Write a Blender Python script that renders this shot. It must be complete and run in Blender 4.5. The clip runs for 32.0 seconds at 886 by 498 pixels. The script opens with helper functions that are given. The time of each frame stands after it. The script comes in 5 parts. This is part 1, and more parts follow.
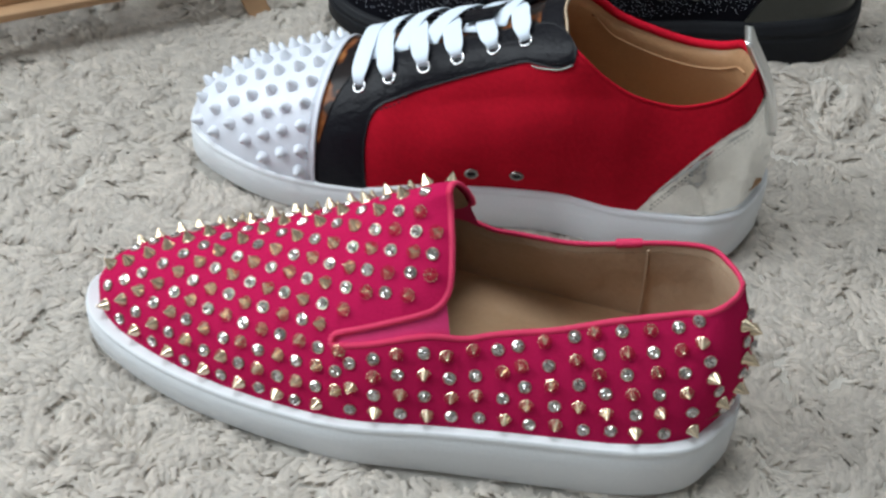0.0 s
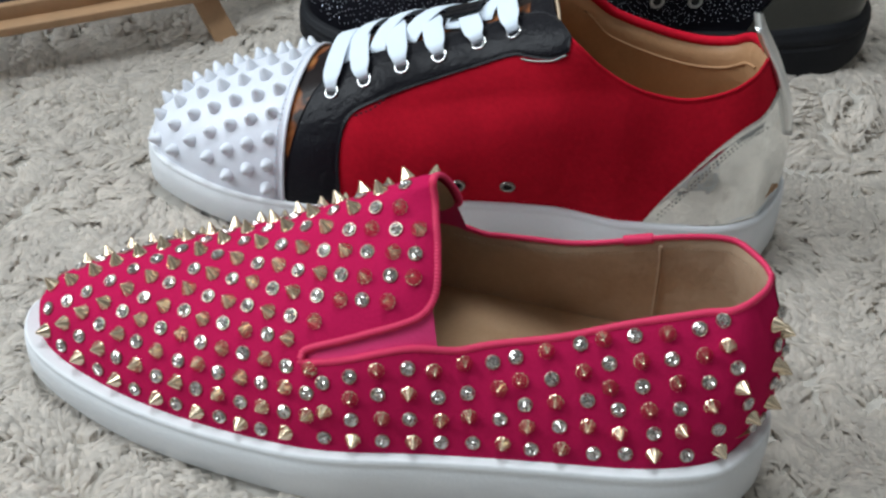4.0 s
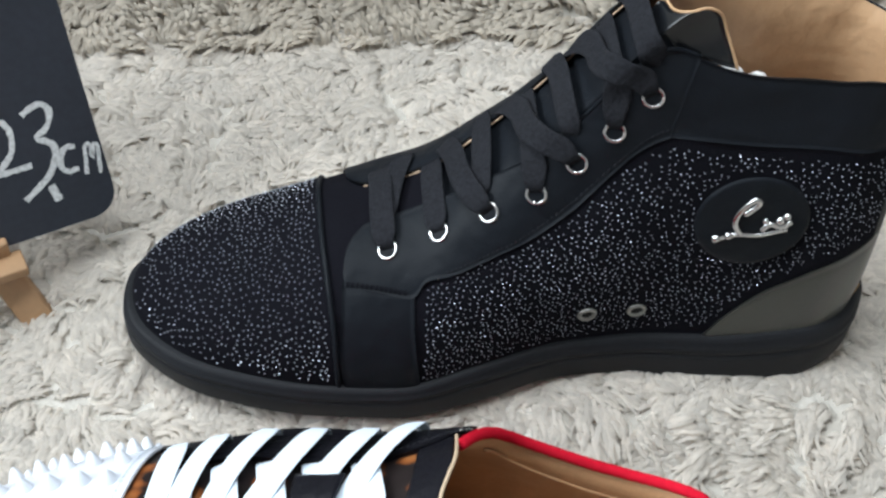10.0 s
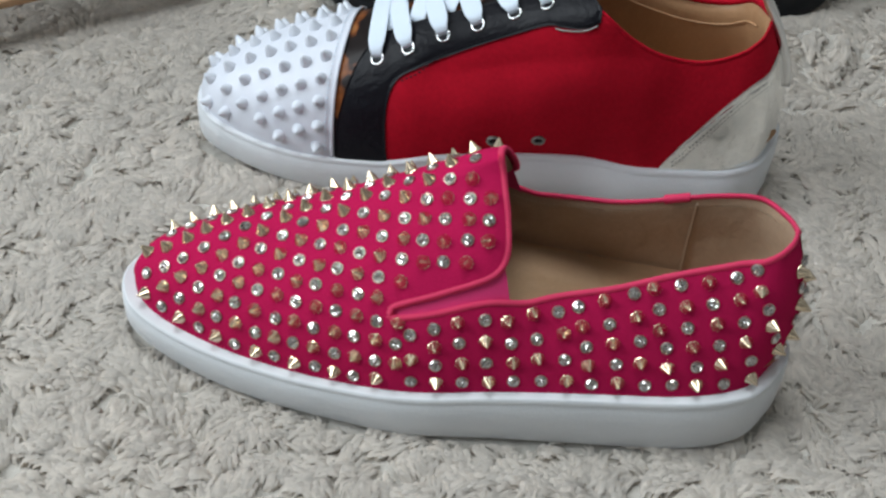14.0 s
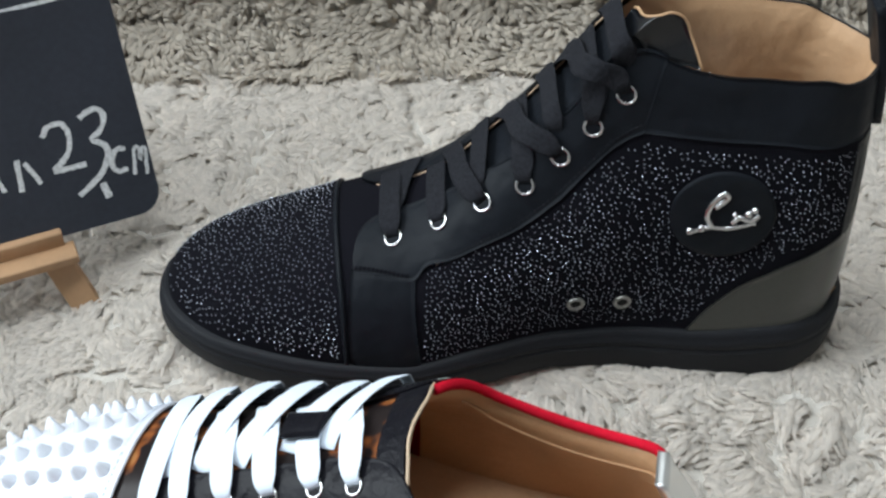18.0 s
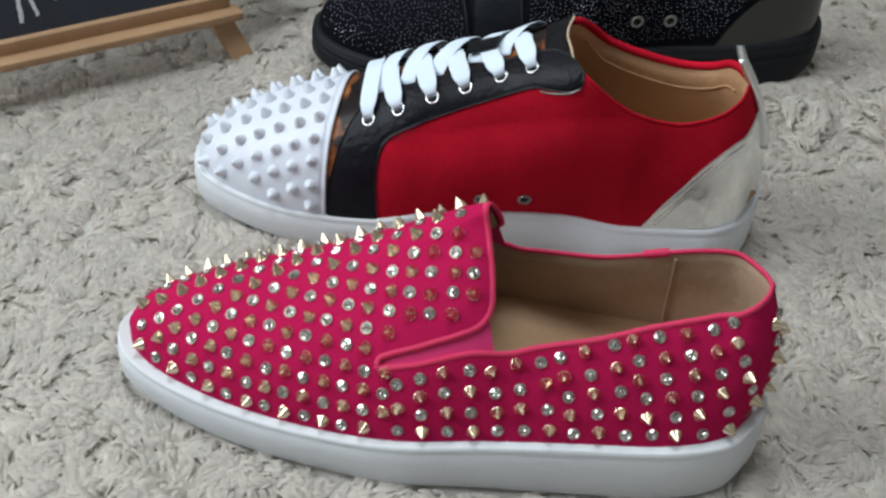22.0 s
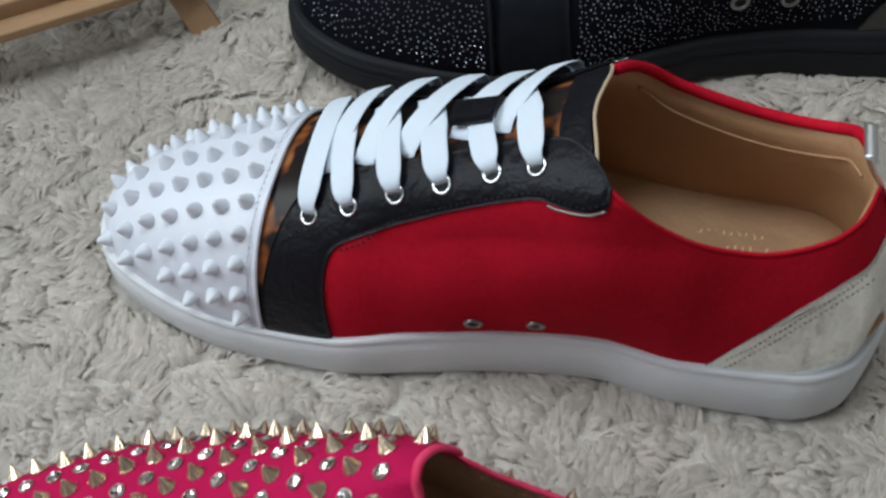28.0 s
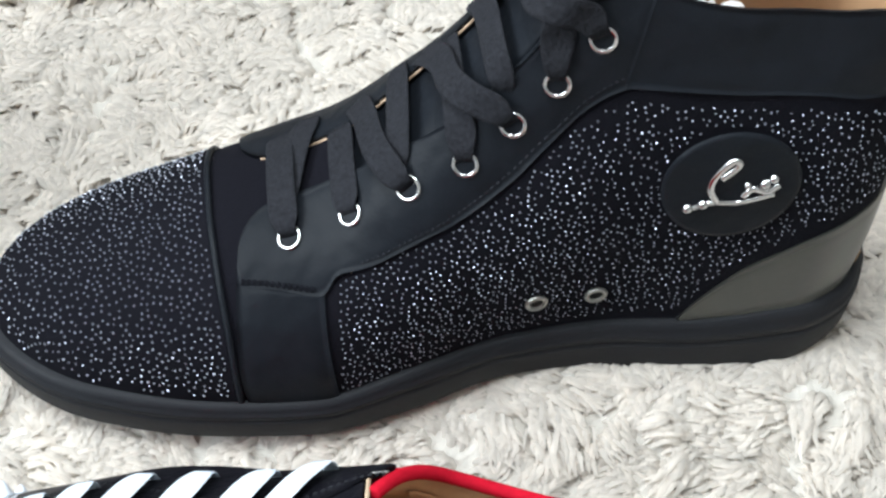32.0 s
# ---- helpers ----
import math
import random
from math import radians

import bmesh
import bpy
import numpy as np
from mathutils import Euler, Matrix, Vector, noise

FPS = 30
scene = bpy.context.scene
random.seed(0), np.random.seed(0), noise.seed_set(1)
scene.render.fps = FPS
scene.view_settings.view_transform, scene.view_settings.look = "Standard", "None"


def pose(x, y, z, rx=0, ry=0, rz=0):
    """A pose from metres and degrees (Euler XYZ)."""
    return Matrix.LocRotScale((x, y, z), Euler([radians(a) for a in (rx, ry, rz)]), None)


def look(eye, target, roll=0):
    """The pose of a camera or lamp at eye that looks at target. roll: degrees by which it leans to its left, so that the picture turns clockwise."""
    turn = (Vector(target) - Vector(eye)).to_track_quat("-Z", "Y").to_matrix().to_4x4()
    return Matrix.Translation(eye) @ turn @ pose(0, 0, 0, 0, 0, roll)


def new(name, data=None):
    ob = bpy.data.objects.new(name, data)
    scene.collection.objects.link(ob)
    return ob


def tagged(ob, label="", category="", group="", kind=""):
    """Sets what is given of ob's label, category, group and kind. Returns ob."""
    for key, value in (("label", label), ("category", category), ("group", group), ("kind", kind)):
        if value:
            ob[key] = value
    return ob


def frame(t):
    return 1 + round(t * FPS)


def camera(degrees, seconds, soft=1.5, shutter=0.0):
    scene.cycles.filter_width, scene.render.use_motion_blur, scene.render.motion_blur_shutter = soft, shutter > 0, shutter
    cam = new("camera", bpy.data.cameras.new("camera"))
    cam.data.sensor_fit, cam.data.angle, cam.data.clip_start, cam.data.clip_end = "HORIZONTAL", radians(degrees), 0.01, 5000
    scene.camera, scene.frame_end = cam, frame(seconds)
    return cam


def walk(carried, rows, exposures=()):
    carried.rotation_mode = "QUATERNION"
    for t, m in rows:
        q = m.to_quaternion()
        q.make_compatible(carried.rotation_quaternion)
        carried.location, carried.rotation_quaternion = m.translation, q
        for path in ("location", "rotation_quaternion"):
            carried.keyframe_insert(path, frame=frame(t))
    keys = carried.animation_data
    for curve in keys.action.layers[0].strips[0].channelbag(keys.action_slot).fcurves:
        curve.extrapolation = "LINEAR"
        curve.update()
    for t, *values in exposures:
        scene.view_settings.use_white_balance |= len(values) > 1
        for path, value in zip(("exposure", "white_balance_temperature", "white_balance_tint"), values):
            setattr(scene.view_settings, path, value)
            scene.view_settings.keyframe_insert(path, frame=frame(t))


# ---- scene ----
cam = camera(38.5, 32.0, soft=2.5, shutter=0.5)
METRES, EYE, TILT, LEAN, TURN = 1.9, 0.403, -43.2, -3.1, 0.0
ROWS = [
    (0.0, 0.0, 0.0, 0.0, -0.0, 0.0, 0.0),
    (0.5, -0.0027, -0.0146, -0.0102, 0.66, 2.86, -0.07),
    (1.0, -0.0047, -0.0217, -0.0199, -0.03, 6.01, 0.58),
    (1.5, -0.0006, -0.0182, -0.023, -0.56, 6.36, 1.5),
    (2.0, -0.0011, -0.0181, -0.0225, -0.58, 6.07, 2.34),
    (2.5, -0.0016, -0.0179, -0.0246, -0.44, 6.28, 2.4),
    (3.0, 0.0013, 0.0016, -0.024, -0.53, 4.98, 1.71),
    (3.5, 0.0006, 0.0271, -0.0214, -0.68, 4.64, 1.3),
    (5.5, 0.0005, 0.037, -0.0128, 0.37, 2.98, 2.84),
    (6.0, 0.0063, 0.0455, 0.01, -0.04, 0.8, 3.4),
    (6.5, 0.004, 0.0656, 0.0382, -0.16, -3.21, 3.21),
    (7.0, -0.0029, 0.0852, 0.0589, -0.49, -8.01, 3.48),
    (7.5, -0.0048, 0.1011, 0.07, -3.52, -11.38, 4.11),
    (8.0, -0.0002, 0.1053, 0.0845, -5.34, -9.91, 4.68),
    (8.5, 0.0137, 0.1063, 0.104, -4.76, -9.43, 3.8),
    (9.0, 0.022, 0.1137, 0.1153, -3.34, -9.83, 3.16),
    (9.5, 0.0248, 0.1139, 0.1186, -2.76, -9.15, 2.68),
    (10.0, 0.023, 0.1065, 0.1175, -2.57, -7.58, 2.44),
    (10.5, 0.0214, 0.096, 0.1071, -2.45, -7.16, 2.01),
    (11.0, 0.016, 0.084, 0.0921, -2.06, -6.98, 1.26),
    (11.5, 0.0094, 0.075, 0.0678, -1.33, -6.0, 0.95),
    (12.0, 0.0042, 0.0581, 0.0433, 0.66, -4.63, 0.82),
    (12.5, -0.0097, 0.0369, 0.0246, 1.29, -4.42, 0.83),
    (13.0, -0.0289, 0.0135, 0.004, -2.88, -3.91, 1.42),
    (13.5, -0.0307, 0.0025, -0.0024, -4.22, -1.71, 2.65),
    (15.5, -0.0163, 0.0234, 0.0188, -3.76, -0.62, 4.73),
    (16.0, -0.0041, 0.0507, 0.0474, -1.62, -3.69, 4.31),
    (16.5, 0.0105, 0.0618, 0.069, -0.56, -4.52, 4.09),
    (17.0, 0.0263, 0.0711, 0.0827, 0.13, -3.86, 3.32),
    (17.5, 0.0359, 0.0755, 0.0904, 0.76, -3.18, 2.23),
    (18.0, 0.0404, 0.0794, 0.0947, 1.66, -2.46, 1.3),
    (18.5, 0.0414, 0.0824, 0.0973, 2.81, -2.1, 0.37),
    (19.0, 0.0375, 0.0778, 0.0921, 3.99, -1.78, -0.14),
    (19.5, 0.0288, 0.0649, 0.0795, 3.12, -1.78, -0.19),
    (20.0, 0.006, 0.0445, 0.0551, 0.48, -1.94, 0.6),
    (20.5, -0.012, 0.0242, 0.0217, -1.56, -2.09, 1.43),
    (21.0, -0.0207, 0.0038, 0.0027, -2.33, -1.66, 1.44),
    (21.5, -0.0248, -0.0041, -0.0014, -3.46, 0.48, 2.12),
    (22.0, -0.0286, -0.0062, -0.0053, -4.56, 2.14, 3.18),
    (22.5, -0.0299, -0.0036, -0.0031, -5.39, 3.03, 3.69),
    (23.0, -0.0278, -0.0022, -0.0045, -4.95, 2.62, 4.39),
    (23.5, -0.0254, -0.0021, -0.0044, -3.64, 2.69, 4.42),
    (24.0, -0.0268, 0.0, -0.0097, -3.6, 2.43, 4.73),
    (24.5, -0.0283, 0.0015, -0.0111, -3.53, 2.36, 5.22),
    (25.0, -0.0259, 0.0044, -0.0076, -3.71, 2.39, 5.38),
    (25.5, -0.0219, 0.0106, -0.0031, -4.03, 2.34, 5.33),
    (27.5, 0.0027, 0.0803, 0.0563, 0.79, -7.72, 2.74),
    (28.0, 0.0176, 0.091, 0.0692, 3.64, -10.05, 2.74),
    (28.5, 0.0264, 0.1022, 0.0787, 5.49, -10.51, 2.67),
    (29.0, 0.0264, 0.12, 0.0898, 4.68, -10.0, 2.2),
    (29.5, 0.0175, 0.133, 0.1038, -0.97, -10.81, 2.21),
    (30.0, 0.0218, 0.1387, 0.1119, -2.82, -10.77, 3.0),
    (30.5, 0.0288, 0.1449, 0.1179, -3.83, -10.89, 3.26),
    (31.0, 0.0318, 0.1488, 0.1222, -4.34, -10.93, 3.56),
    (31.5, 0.0337, 0.1478, 0.1222, -4.02, -10.69, 3.75),
    (32.0, 0.0356, 0.1501, 0.1188, -3.82, -10.67, 4.7),
]
EXPOSURES = [(0.0, -0.12), (3.0, -0.18), (6.0, -0.3), (7.0, -0.48), (8.0, -0.58), (8.5, -0.45), (9.0, -0.12), (9.7, 0.35), (10.3, 0.4), (11.0, 0.25), (12.0, -0.2), (13.0, -0.32), (16.0, -0.5), (17.0, -0.38), (18.0, 0.18), (19.0, 0.48), (20.0, 0.1), (21.0, -0.28), (22.0, -0.3), (25.0, -0.3), (28.5, -0.55), (30.0, -0.35), (31.0, 0.62), (32.0, 0.87)]
walk(cam, [(t, pose(0, 0, EYE, TILT, LEAN, TURN) @ pose(METRES * x, METRES * y, METRES * z, 90 + pitch, roll, yaw)) for t, x, y, z, yaw, pitch, roll in ROWS], EXPOSURES)

# ---- daylight ----
world = bpy.data.worlds.new("world")
scene.world = world
world.use_nodes = True
wn = world.node_tree.nodes
sky = wn.new("ShaderNodeTexSky")
sky.sky_type, sky.sun_disc, sky.sun_elevation, sky.sun_rotation = "NISHITA", False, radians(40), radians(-70)
world.node_tree.links.new(sky.outputs[0], wn["Background"].inputs[0])
wn["Background"].inputs[1].default_value = 0.12

# the sky's light that falls in through the window
WINDOW_Y = 0.45
lamp = bpy.data.lights.new("window_daylight", "AREA")
lamp.shape, lamp.size, lamp.size_y, lamp.energy, lamp.color = "RECTANGLE", 1.7, 1.3, 62.0, (0.86, 0.955, 1.0)
new("window_daylight", lamp).matrix_world = look((-1.93, WINDOW_Y, 1.55), (0.1, 0.5, 0.1))

# the lit ceiling lamp of the room
bulb = bpy.data.lights.new("ceiling_lamp_light", "AREA")
bulb.shape, bulb.size, bulb.energy, bulb.color = "DISK", 0.9, 30.0, (0.88, 0.96, 1.0)
new("ceiling_lamp_light", bulb).matrix_world = look((-0.15, 0.65, 2.36), (-0.15, 0.65, 0))

# ---- materials ----
def material(name, base=(0.5, 0.5, 0.5), rough=0.6, metal=0.0, grain=0.0, scale=200.0, bump=0.0, blotch=0.0,
             blotch_scale=12.0, per_object=0.0, per_island=0.0, coat=0.0, sheen=0.0, specular=0.5, crease=0.0):
    """A principled material: base colour, two scales of variation, fine relief."""
    m = bpy.data.materials.new(name)
    m.use_nodes = True
    nt = m.node_tree
    b = nt.nodes["Principled BSDF"]
    b.inputs["Roughness"].default_value = rough
    b.inputs["Metallic"].default_value = metal
    b.inputs["Coat Weight"].default_value = coat
    b.inputs["Coat Roughness"].default_value = 0.08
    b.inputs["Sheen Weight"].default_value = sheen
    b.inputs["Specular IOR Level"].default_value = specular
    rgb = nt.nodes.new("ShaderNodeRGB")
    rgb.outputs[0].default_value = (*base, 1)
    colour = rgb.outputs[0]
    pos = nt.nodes.new("ShaderNodeTexCoord").outputs["Object"]

    def vary(source, amount, colour):
        k = nt.nodes.new("ShaderNodeMapRange")
        k.inputs["To Min"].default_value, k.inputs["To Max"].default_value = 1 - amount, 1 + amount
        nt.links.new(source, k.inputs["Value"])
        mul = nt.nodes.new("ShaderNodeVectorMath")
        mul.operation = "SCALE"
        nt.links.new(colour, mul.inputs[0])
        nt.links.new(k.outputs[0], mul.inputs["Scale"])
        return mul.outputs[0]

    def noisy(s, detail=3.0):
        n = nt.nodes.new("ShaderNodeTexNoise")
        n.inputs["Scale"].default_value, n.inputs["Detail"].default_value = s, detail
        nt.links.new(pos, n.inputs["Vector"])
        return n.outputs["Fac"]

    fine = noisy(scale)
    if grain:
        colour = vary(fine, grain, colour)
    if blotch:
        colour = vary(noisy(blotch_scale), blotch, colour)
    if per_object:
        colour = vary(nt.nodes.new("ShaderNodeObjectInfo").outputs["Random"], per_object, colour)
    if per_island:
        colour = vary(nt.nodes.new("ShaderNodeNewGeometry").outputs["Random Per Island"], per_island, colour)
    nt.links.new(colour, b.inputs["Base Color"])
    if bump:
        bp = nt.nodes.new("ShaderNodeBump")
        bp.inputs["Strength"].default_value, bp.inputs["Distance"].default_value = 1.0, bump
        nt.links.new(fine, bp.inputs["Height"])
        if crease:
            soft = nt.nodes.new("ShaderNodeBump")
            soft.inputs["Strength"].default_value, soft.inputs["Distance"].default_value = 1.0, crease
            nt.links.new(noisy(55.0, 2.0), soft.inputs["Height"])
            nt.links.new(soft.outputs[0], bp.inputs["Normal"])
        nt.links.new(bp.outputs[0], b.inputs["Normal"])
    return m


M_RUG = material("cream_wool", (0.82, 0.775, 0.725), 0.95, grain=0.10, scale=110, blotch=0.08, blotch_scale=12, per_island=0.10)
# the rug's wool again for the upright fold, its shade painted as a darker colour
M_RUG_FOLD_SHADE = material("cream_wool_shade", (0.62, 0.56, 0.485), 0.95, grain=0.12, scale=90, blotch=0.12, blotch_scale=45, per_island=0.12)
M_BACKING = material("rug_backing", (0.50, 0.47, 0.43), 0.95, grain=0.25, scale=160, bump=0.002)
M_PINK = material("pink_suede", (0.44, 0.010, 0.074), 0.9, grain=0.12, scale=900, bump=0.0002, blotch=0.10, blotch_scale=25, specular=0.05)
M_BIND = material("pink_grosgrain", (0.66, 0.026, 0.11), 0.6, grain=0.1, scale=1500, blotch=0.05)
M_GORE = material("pink_elastic", (0.66, 0.03, 0.17), 0.7, grain=0.08, scale=1200, bump=0.0002, blotch=0.05)
M_WHITE_SOLE = material("white_rubber", (0.68, 0.70, 0.73), 0.5, grain=0.03, scale=700, bump=0.00012, blotch=0.05, blotch_scale=20)
M_WHITE_LEATHER = material("white_leather", (0.66, 0.685, 0.76), 0.42, grain=0.03, scale=800, bump=0.0001, blotch=0.03)
M_WHITE_SPIKE = material("white_lacquered_spike", (0.68, 0.71, 0.775), 0.3, per_object=0.03)
M_GOLD = material("pale_gold_metal", (0.75, 0.62, 0.46), 0.24, 1.0, grain=0.12, scale=500, per_object=0.08)
M_CRYSTAL = material("crystal_glass", (0.56, 0.54, 0.53), 0.03, 1.0, per_object=0.04)
M_SETTING = material("stud_setting", (0.56, 0.50, 0.42), 0.3, 1.0, per_object=0.1)
M_RED = material("red_suede", (0.44, 0.008, 0.023), 0.95, grain=0.22, scale=500, bump=0.0002, blotch=0.5, blotch_scale=20, specular=0.05)
M_BLACK_LEATHER = material("black_leather", (0.0086, 0.0104, 0.0138), 0.48, grain=0.2, scale=900, bump=0.0001, blotch=0.2, blotch_scale=30, specular=0.09, crease=0.0022)
M_BLACK_PATENT = material("black_crinkled_leather", (0.006, 0.006, 0.009), 0.38, grain=0.2, scale=420, bump=0.0005, blotch=0.2, specular=0.15, crease=0.0015)
M_BLACK_SUEDE = material("black_suede", (0.0052, 0.0052, 0.0080), 0.95, grain=0.3, scale=900, bump=0.0003, blotch=0.2, specular=0.08)
M_BLACK_RUBBER = material("black_rubber", (0.0135, 0.0145, 0.0175), 0.6, grain=0.2, scale=500, bump=0.0001, blotch=0.2, blotch_scale=25, specular=0.16)
M_BLACK_LACE = material("black_woven_lace", (0.0135, 0.0142, 0.0178), 0.9, specular=0.15, grain=0.75, scale=700, bump=0.0005)
M_WHITE_LACE = material("white_woven_lace", (0.66, 0.74, 0.84), 0.8, grain=0.04, scale=1500, bump=0.0002, blotch=0.03)
M_TAN = material("tan_leather_lining", (0.48, 0.295, 0.165), 0.55, grain=0.08, scale=600, bump=0.0002, blotch=0.14, blotch_scale=30, crease=0.0025)
M_BROWN = material("brown_leather_lining", (0.46, 0.26, 0.135), 0.55, grain=0.1, scale=600, bump=0.0002, blotch=0.18, blotch_scale=28, crease=0.002)
M_TAUPE = material("taupe_leather_lining", (0.43, 0.30, 0.205), 0.6, grain=0.1, scale=500, bump=0.0003, blotch=0.16, blotch_scale=35, crease=0.003)
M_EDGE = material("cut_leather_edge", (0.48, 0.36, 0.25), 0.7, grain=0.1, scale=900)
M_CHROME = material("chrome", (0.58, 0.58, 0.59), 0.12, 1.0, grain=0.06, scale=300)
M_STEEL = material("dull_nickel", (0.30, 0.30, 0.285), 0.35, 1.0, grain=0.15, scale=500)
M_MIRROR = material("silver_mirror_leather", (0.80, 0.81, 0.80), 0.12, 1.0, grain=0.04, scale=60, bump=0.0012)
M_OLIVE = material("dark_olive_patent", (0.035, 0.037, 0.032), 0.3, grain=0.2, scale=500, blotch=0.15)
M_HOLE = material("dark_hole", (0.006, 0.006, 0.006), 0.9, grain=0.3, scale=400)
M_SLATE = material("chalkboard_slate", (0.028, 0.032, 0.043), 0.65, grain=0.25, scale=300, blotch=0.45, blotch_scale=16, bump=0.0001, specular=0.3)
M_CHALK = material("white_chalk", (0.60, 0.61, 0.62), 0.95, grain=0.6, scale=700, blotch=0.15, blotch_scale=60)
M_WOOD = material("pine_wood", (0.42, 0.25, 0.135), 0.6, grain=0.1, scale=300, blotch=0.22, blotch_scale=40, bump=0.0002)
M_FLOOR = material("grey_floor", (0.20, 0.195, 0.19), 0.6, grain=0.1, scale=60, blotch=0.1, blotch_scale=3)
M_WARM_WALL = material("pale_taupe_wall_paint", (0.40, 0.385, 0.37), 0.8, grain=0.03, scale=40, blotch=0.06, blotch_scale=1.5, bump=0.001)
M_PLASTER = material("white_wall_paint", (0.78, 0.78, 0.77), 0.8, grain=0.03, scale=40, blotch=0.05, blotch_scale=1.5, bump=0.001)
M_FRAME = material("white_window_paint", (0.8, 0.8, 0.8), 0.4, grain=0.03, blotch=0.03)
M_GLITTER = material("tiny_crystals", (0.34, 0.36, 0.42), 0.34, 0.65, per_island=0.3)
M_SILVER = material("silver_leather", (0.84, 0.85, 0.85), 0.34, 1.0, grain=0.05, scale=60, bump=0.0004)
M_TISSUE = material("white_tissue_paper", (0.80, 0.81, 0.83), 0.8, grain=0.05, scale=300, bump=0.0004)
M_INSOLE_PRINT = material("gold_foil_print", (0.85, 0.68, 0.40), 0.5, 1.0, grain=0.3, scale=600)


def leopard(name):
    """Tortoise-and-leopard patent leather: amber spots in black."""
    m = material(name, (0.02, 0.014, 0.012), 0.28, specular=0.14)
    nt = m.node_tree
    b = nt.nodes["Principled BSDF"]
    pos = nt.nodes.new("ShaderNodeTexCoord").outputs["Object"]
    n = nt.nodes.new("ShaderNodeTexNoise")
    n.inputs["Scale"].default_value, n.inputs["Detail"].default_value = 75.0, 2.0
    nt.links.new(pos, n.inputs["Vector"])
    r = nt.nodes.new("ShaderNodeValToRGB")
    e = r.color_ramp.elements
    e[0].position, e[0].color = 0.53, (0.016, 0.012, 0.012, 1)
    e[1].position, e[1].color = 0.60, (0.21, 0.066, 0.020, 1)
    e.new(0.72).color = (0.34, 0.15, 0.055, 1)
    nt.links.new(n.outputs["Fac"], r.inputs["Fac"])
    nt.links.new(r.outputs[0], b.inputs["Base Color"])
    return m


M_LEOPARD = leopard("leopard_patent")


def woolly(m, share):
    """Lets light through the thin yarn."""
    nt = m.node_tree
    b, out = nt.nodes["Principled BSDF"], nt.nodes["Material Output"]
    t, mix = nt.nodes.new("ShaderNodeBsdfTranslucent"), nt.nodes.new("ShaderNodeMixShader")
    nt.links.new(b.inputs["Base Color"].links[0].from_socket, t.inputs["Color"])
    mix.inputs[0].default_value = share
    nt.links.new(b.outputs[0], mix.inputs[1])
    nt.links.new(t.outputs[0], mix.inputs[2])
    nt.links.new(mix.outputs[0], out.inputs["Surface"])


woolly(M_RUG, 0.62)
woolly(M_RUG_FOLD_SHADE, 0.5)
M_BLACK_GLOSS = material("glossy_black_leather", (0.008, 0.009, 0.011), 0.22, grain=0.2, scale=500, blotch=0.2, specular=0.4)

import collections
import itertools

# ---- geometry helpers ----
def mesh_of(name, verts, faces, mat, smooth=True):
    me = bpy.data.meshes.new(name)
    me.from_pydata([tuple(map(float, v)) for v in verts], [], [tuple(map(int, f)) for f in faces])
    me.materials.append(mat)
    if smooth:
        me.polygons.foreach_set("use_smooth", [True] * len(me.polygons))
    me.update()
    return me


def put(name, me, parent=None, label="", m=None):
    ob = new(name, me)
    ob.parent = parent
    if m is not None:
        ob.matrix_basis = m
    if label:
        ob["label"] = label
    return ob


def part(name, vf, mat, parent, label="", smooth=True):
    return put(name, mesh_of(name, vf[0], vf[1], mat, smooth), parent, label)


def join(*pieces):
    v, f = [], []
    for pv, pf in pieces:
        o = len(v)
        v.extend(pv)
        f.extend(tuple(i + o for i in face) for face in pf)
    return v, f


def grid_faces(n, m, wrap=False):
    """Faces of an n x m grid of points; wrap closes the second way."""
    w = m if wrap else m - 1
    return [(i * m + j, i * m + (j + 1) % m, (i + 1) * m + (j + 1) % m, (i + 1) * m + j) for i in range(n - 1) for j in range(w)]


def curve(xs, ys):
    """A smooth function through control points, monotone between them."""
    xs, ys = np.array(xs, float), np.array(ys, float)
    d = np.diff(ys) / np.diff(xs)
    m = np.zeros(len(xs))
    m[0], m[-1] = d[0], d[-1]
    for i in range(1, len(xs) - 1):
        m[i] = 0 if d[i - 1] * d[i] <= 0 else 2 * d[i - 1] * d[i] / (d[i - 1] + d[i])

    def f(x):
        x = np.clip(np.asarray(x, float), xs[0], xs[-1])
        i = np.clip(np.searchsorted(xs, x, side="right") - 1, 0, len(xs) - 2)
        h = xs[i + 1] - xs[i]
        t = (x - xs[i]) / h
        return ((2 * t**3 - 3 * t**2 + 1) * ys[i] + (t**3 - 2 * t**2 + t) * h * m[i]
                + (3 * t**2 - 2 * t**3) * ys[i + 1] + (t**3 - t**2) * h * m[i + 1])
    return f


def spline(points, n):
    """n points evenly spaced along a Catmull-Rom curve through the points."""
    p = np.array(points, float)
    if len(p) > 2:
        q = np.vstack([2 * p[0] - p[1], p, 2 * p[-1] - p[-2]])
        t = np.linspace(0, 1, 12, endpoint=False)[:, None]
        out = [0.5 * (2 * q[i] + (q[i + 1] - q[i - 1]) * t + (2 * q[i - 1] - 5 * q[i] + 4 * q[i + 1] - q[i + 2]) * t**2
                      + (3 * q[i] - q[i - 1] - 3 * q[i + 1] + q[i + 2]) * t**3) for i in range(1, len(q) - 2)]
        p = np.vstack(out + [p[-1:]])
    s = np.r_[0, np.cumsum(np.linalg.norm(np.diff(p, axis=0), axis=1))]
    k = np.linspace(0, s[-1], n)
    return np.stack([np.interp(k, s, p[:, i]) for i in range(p.shape[1])], 1)


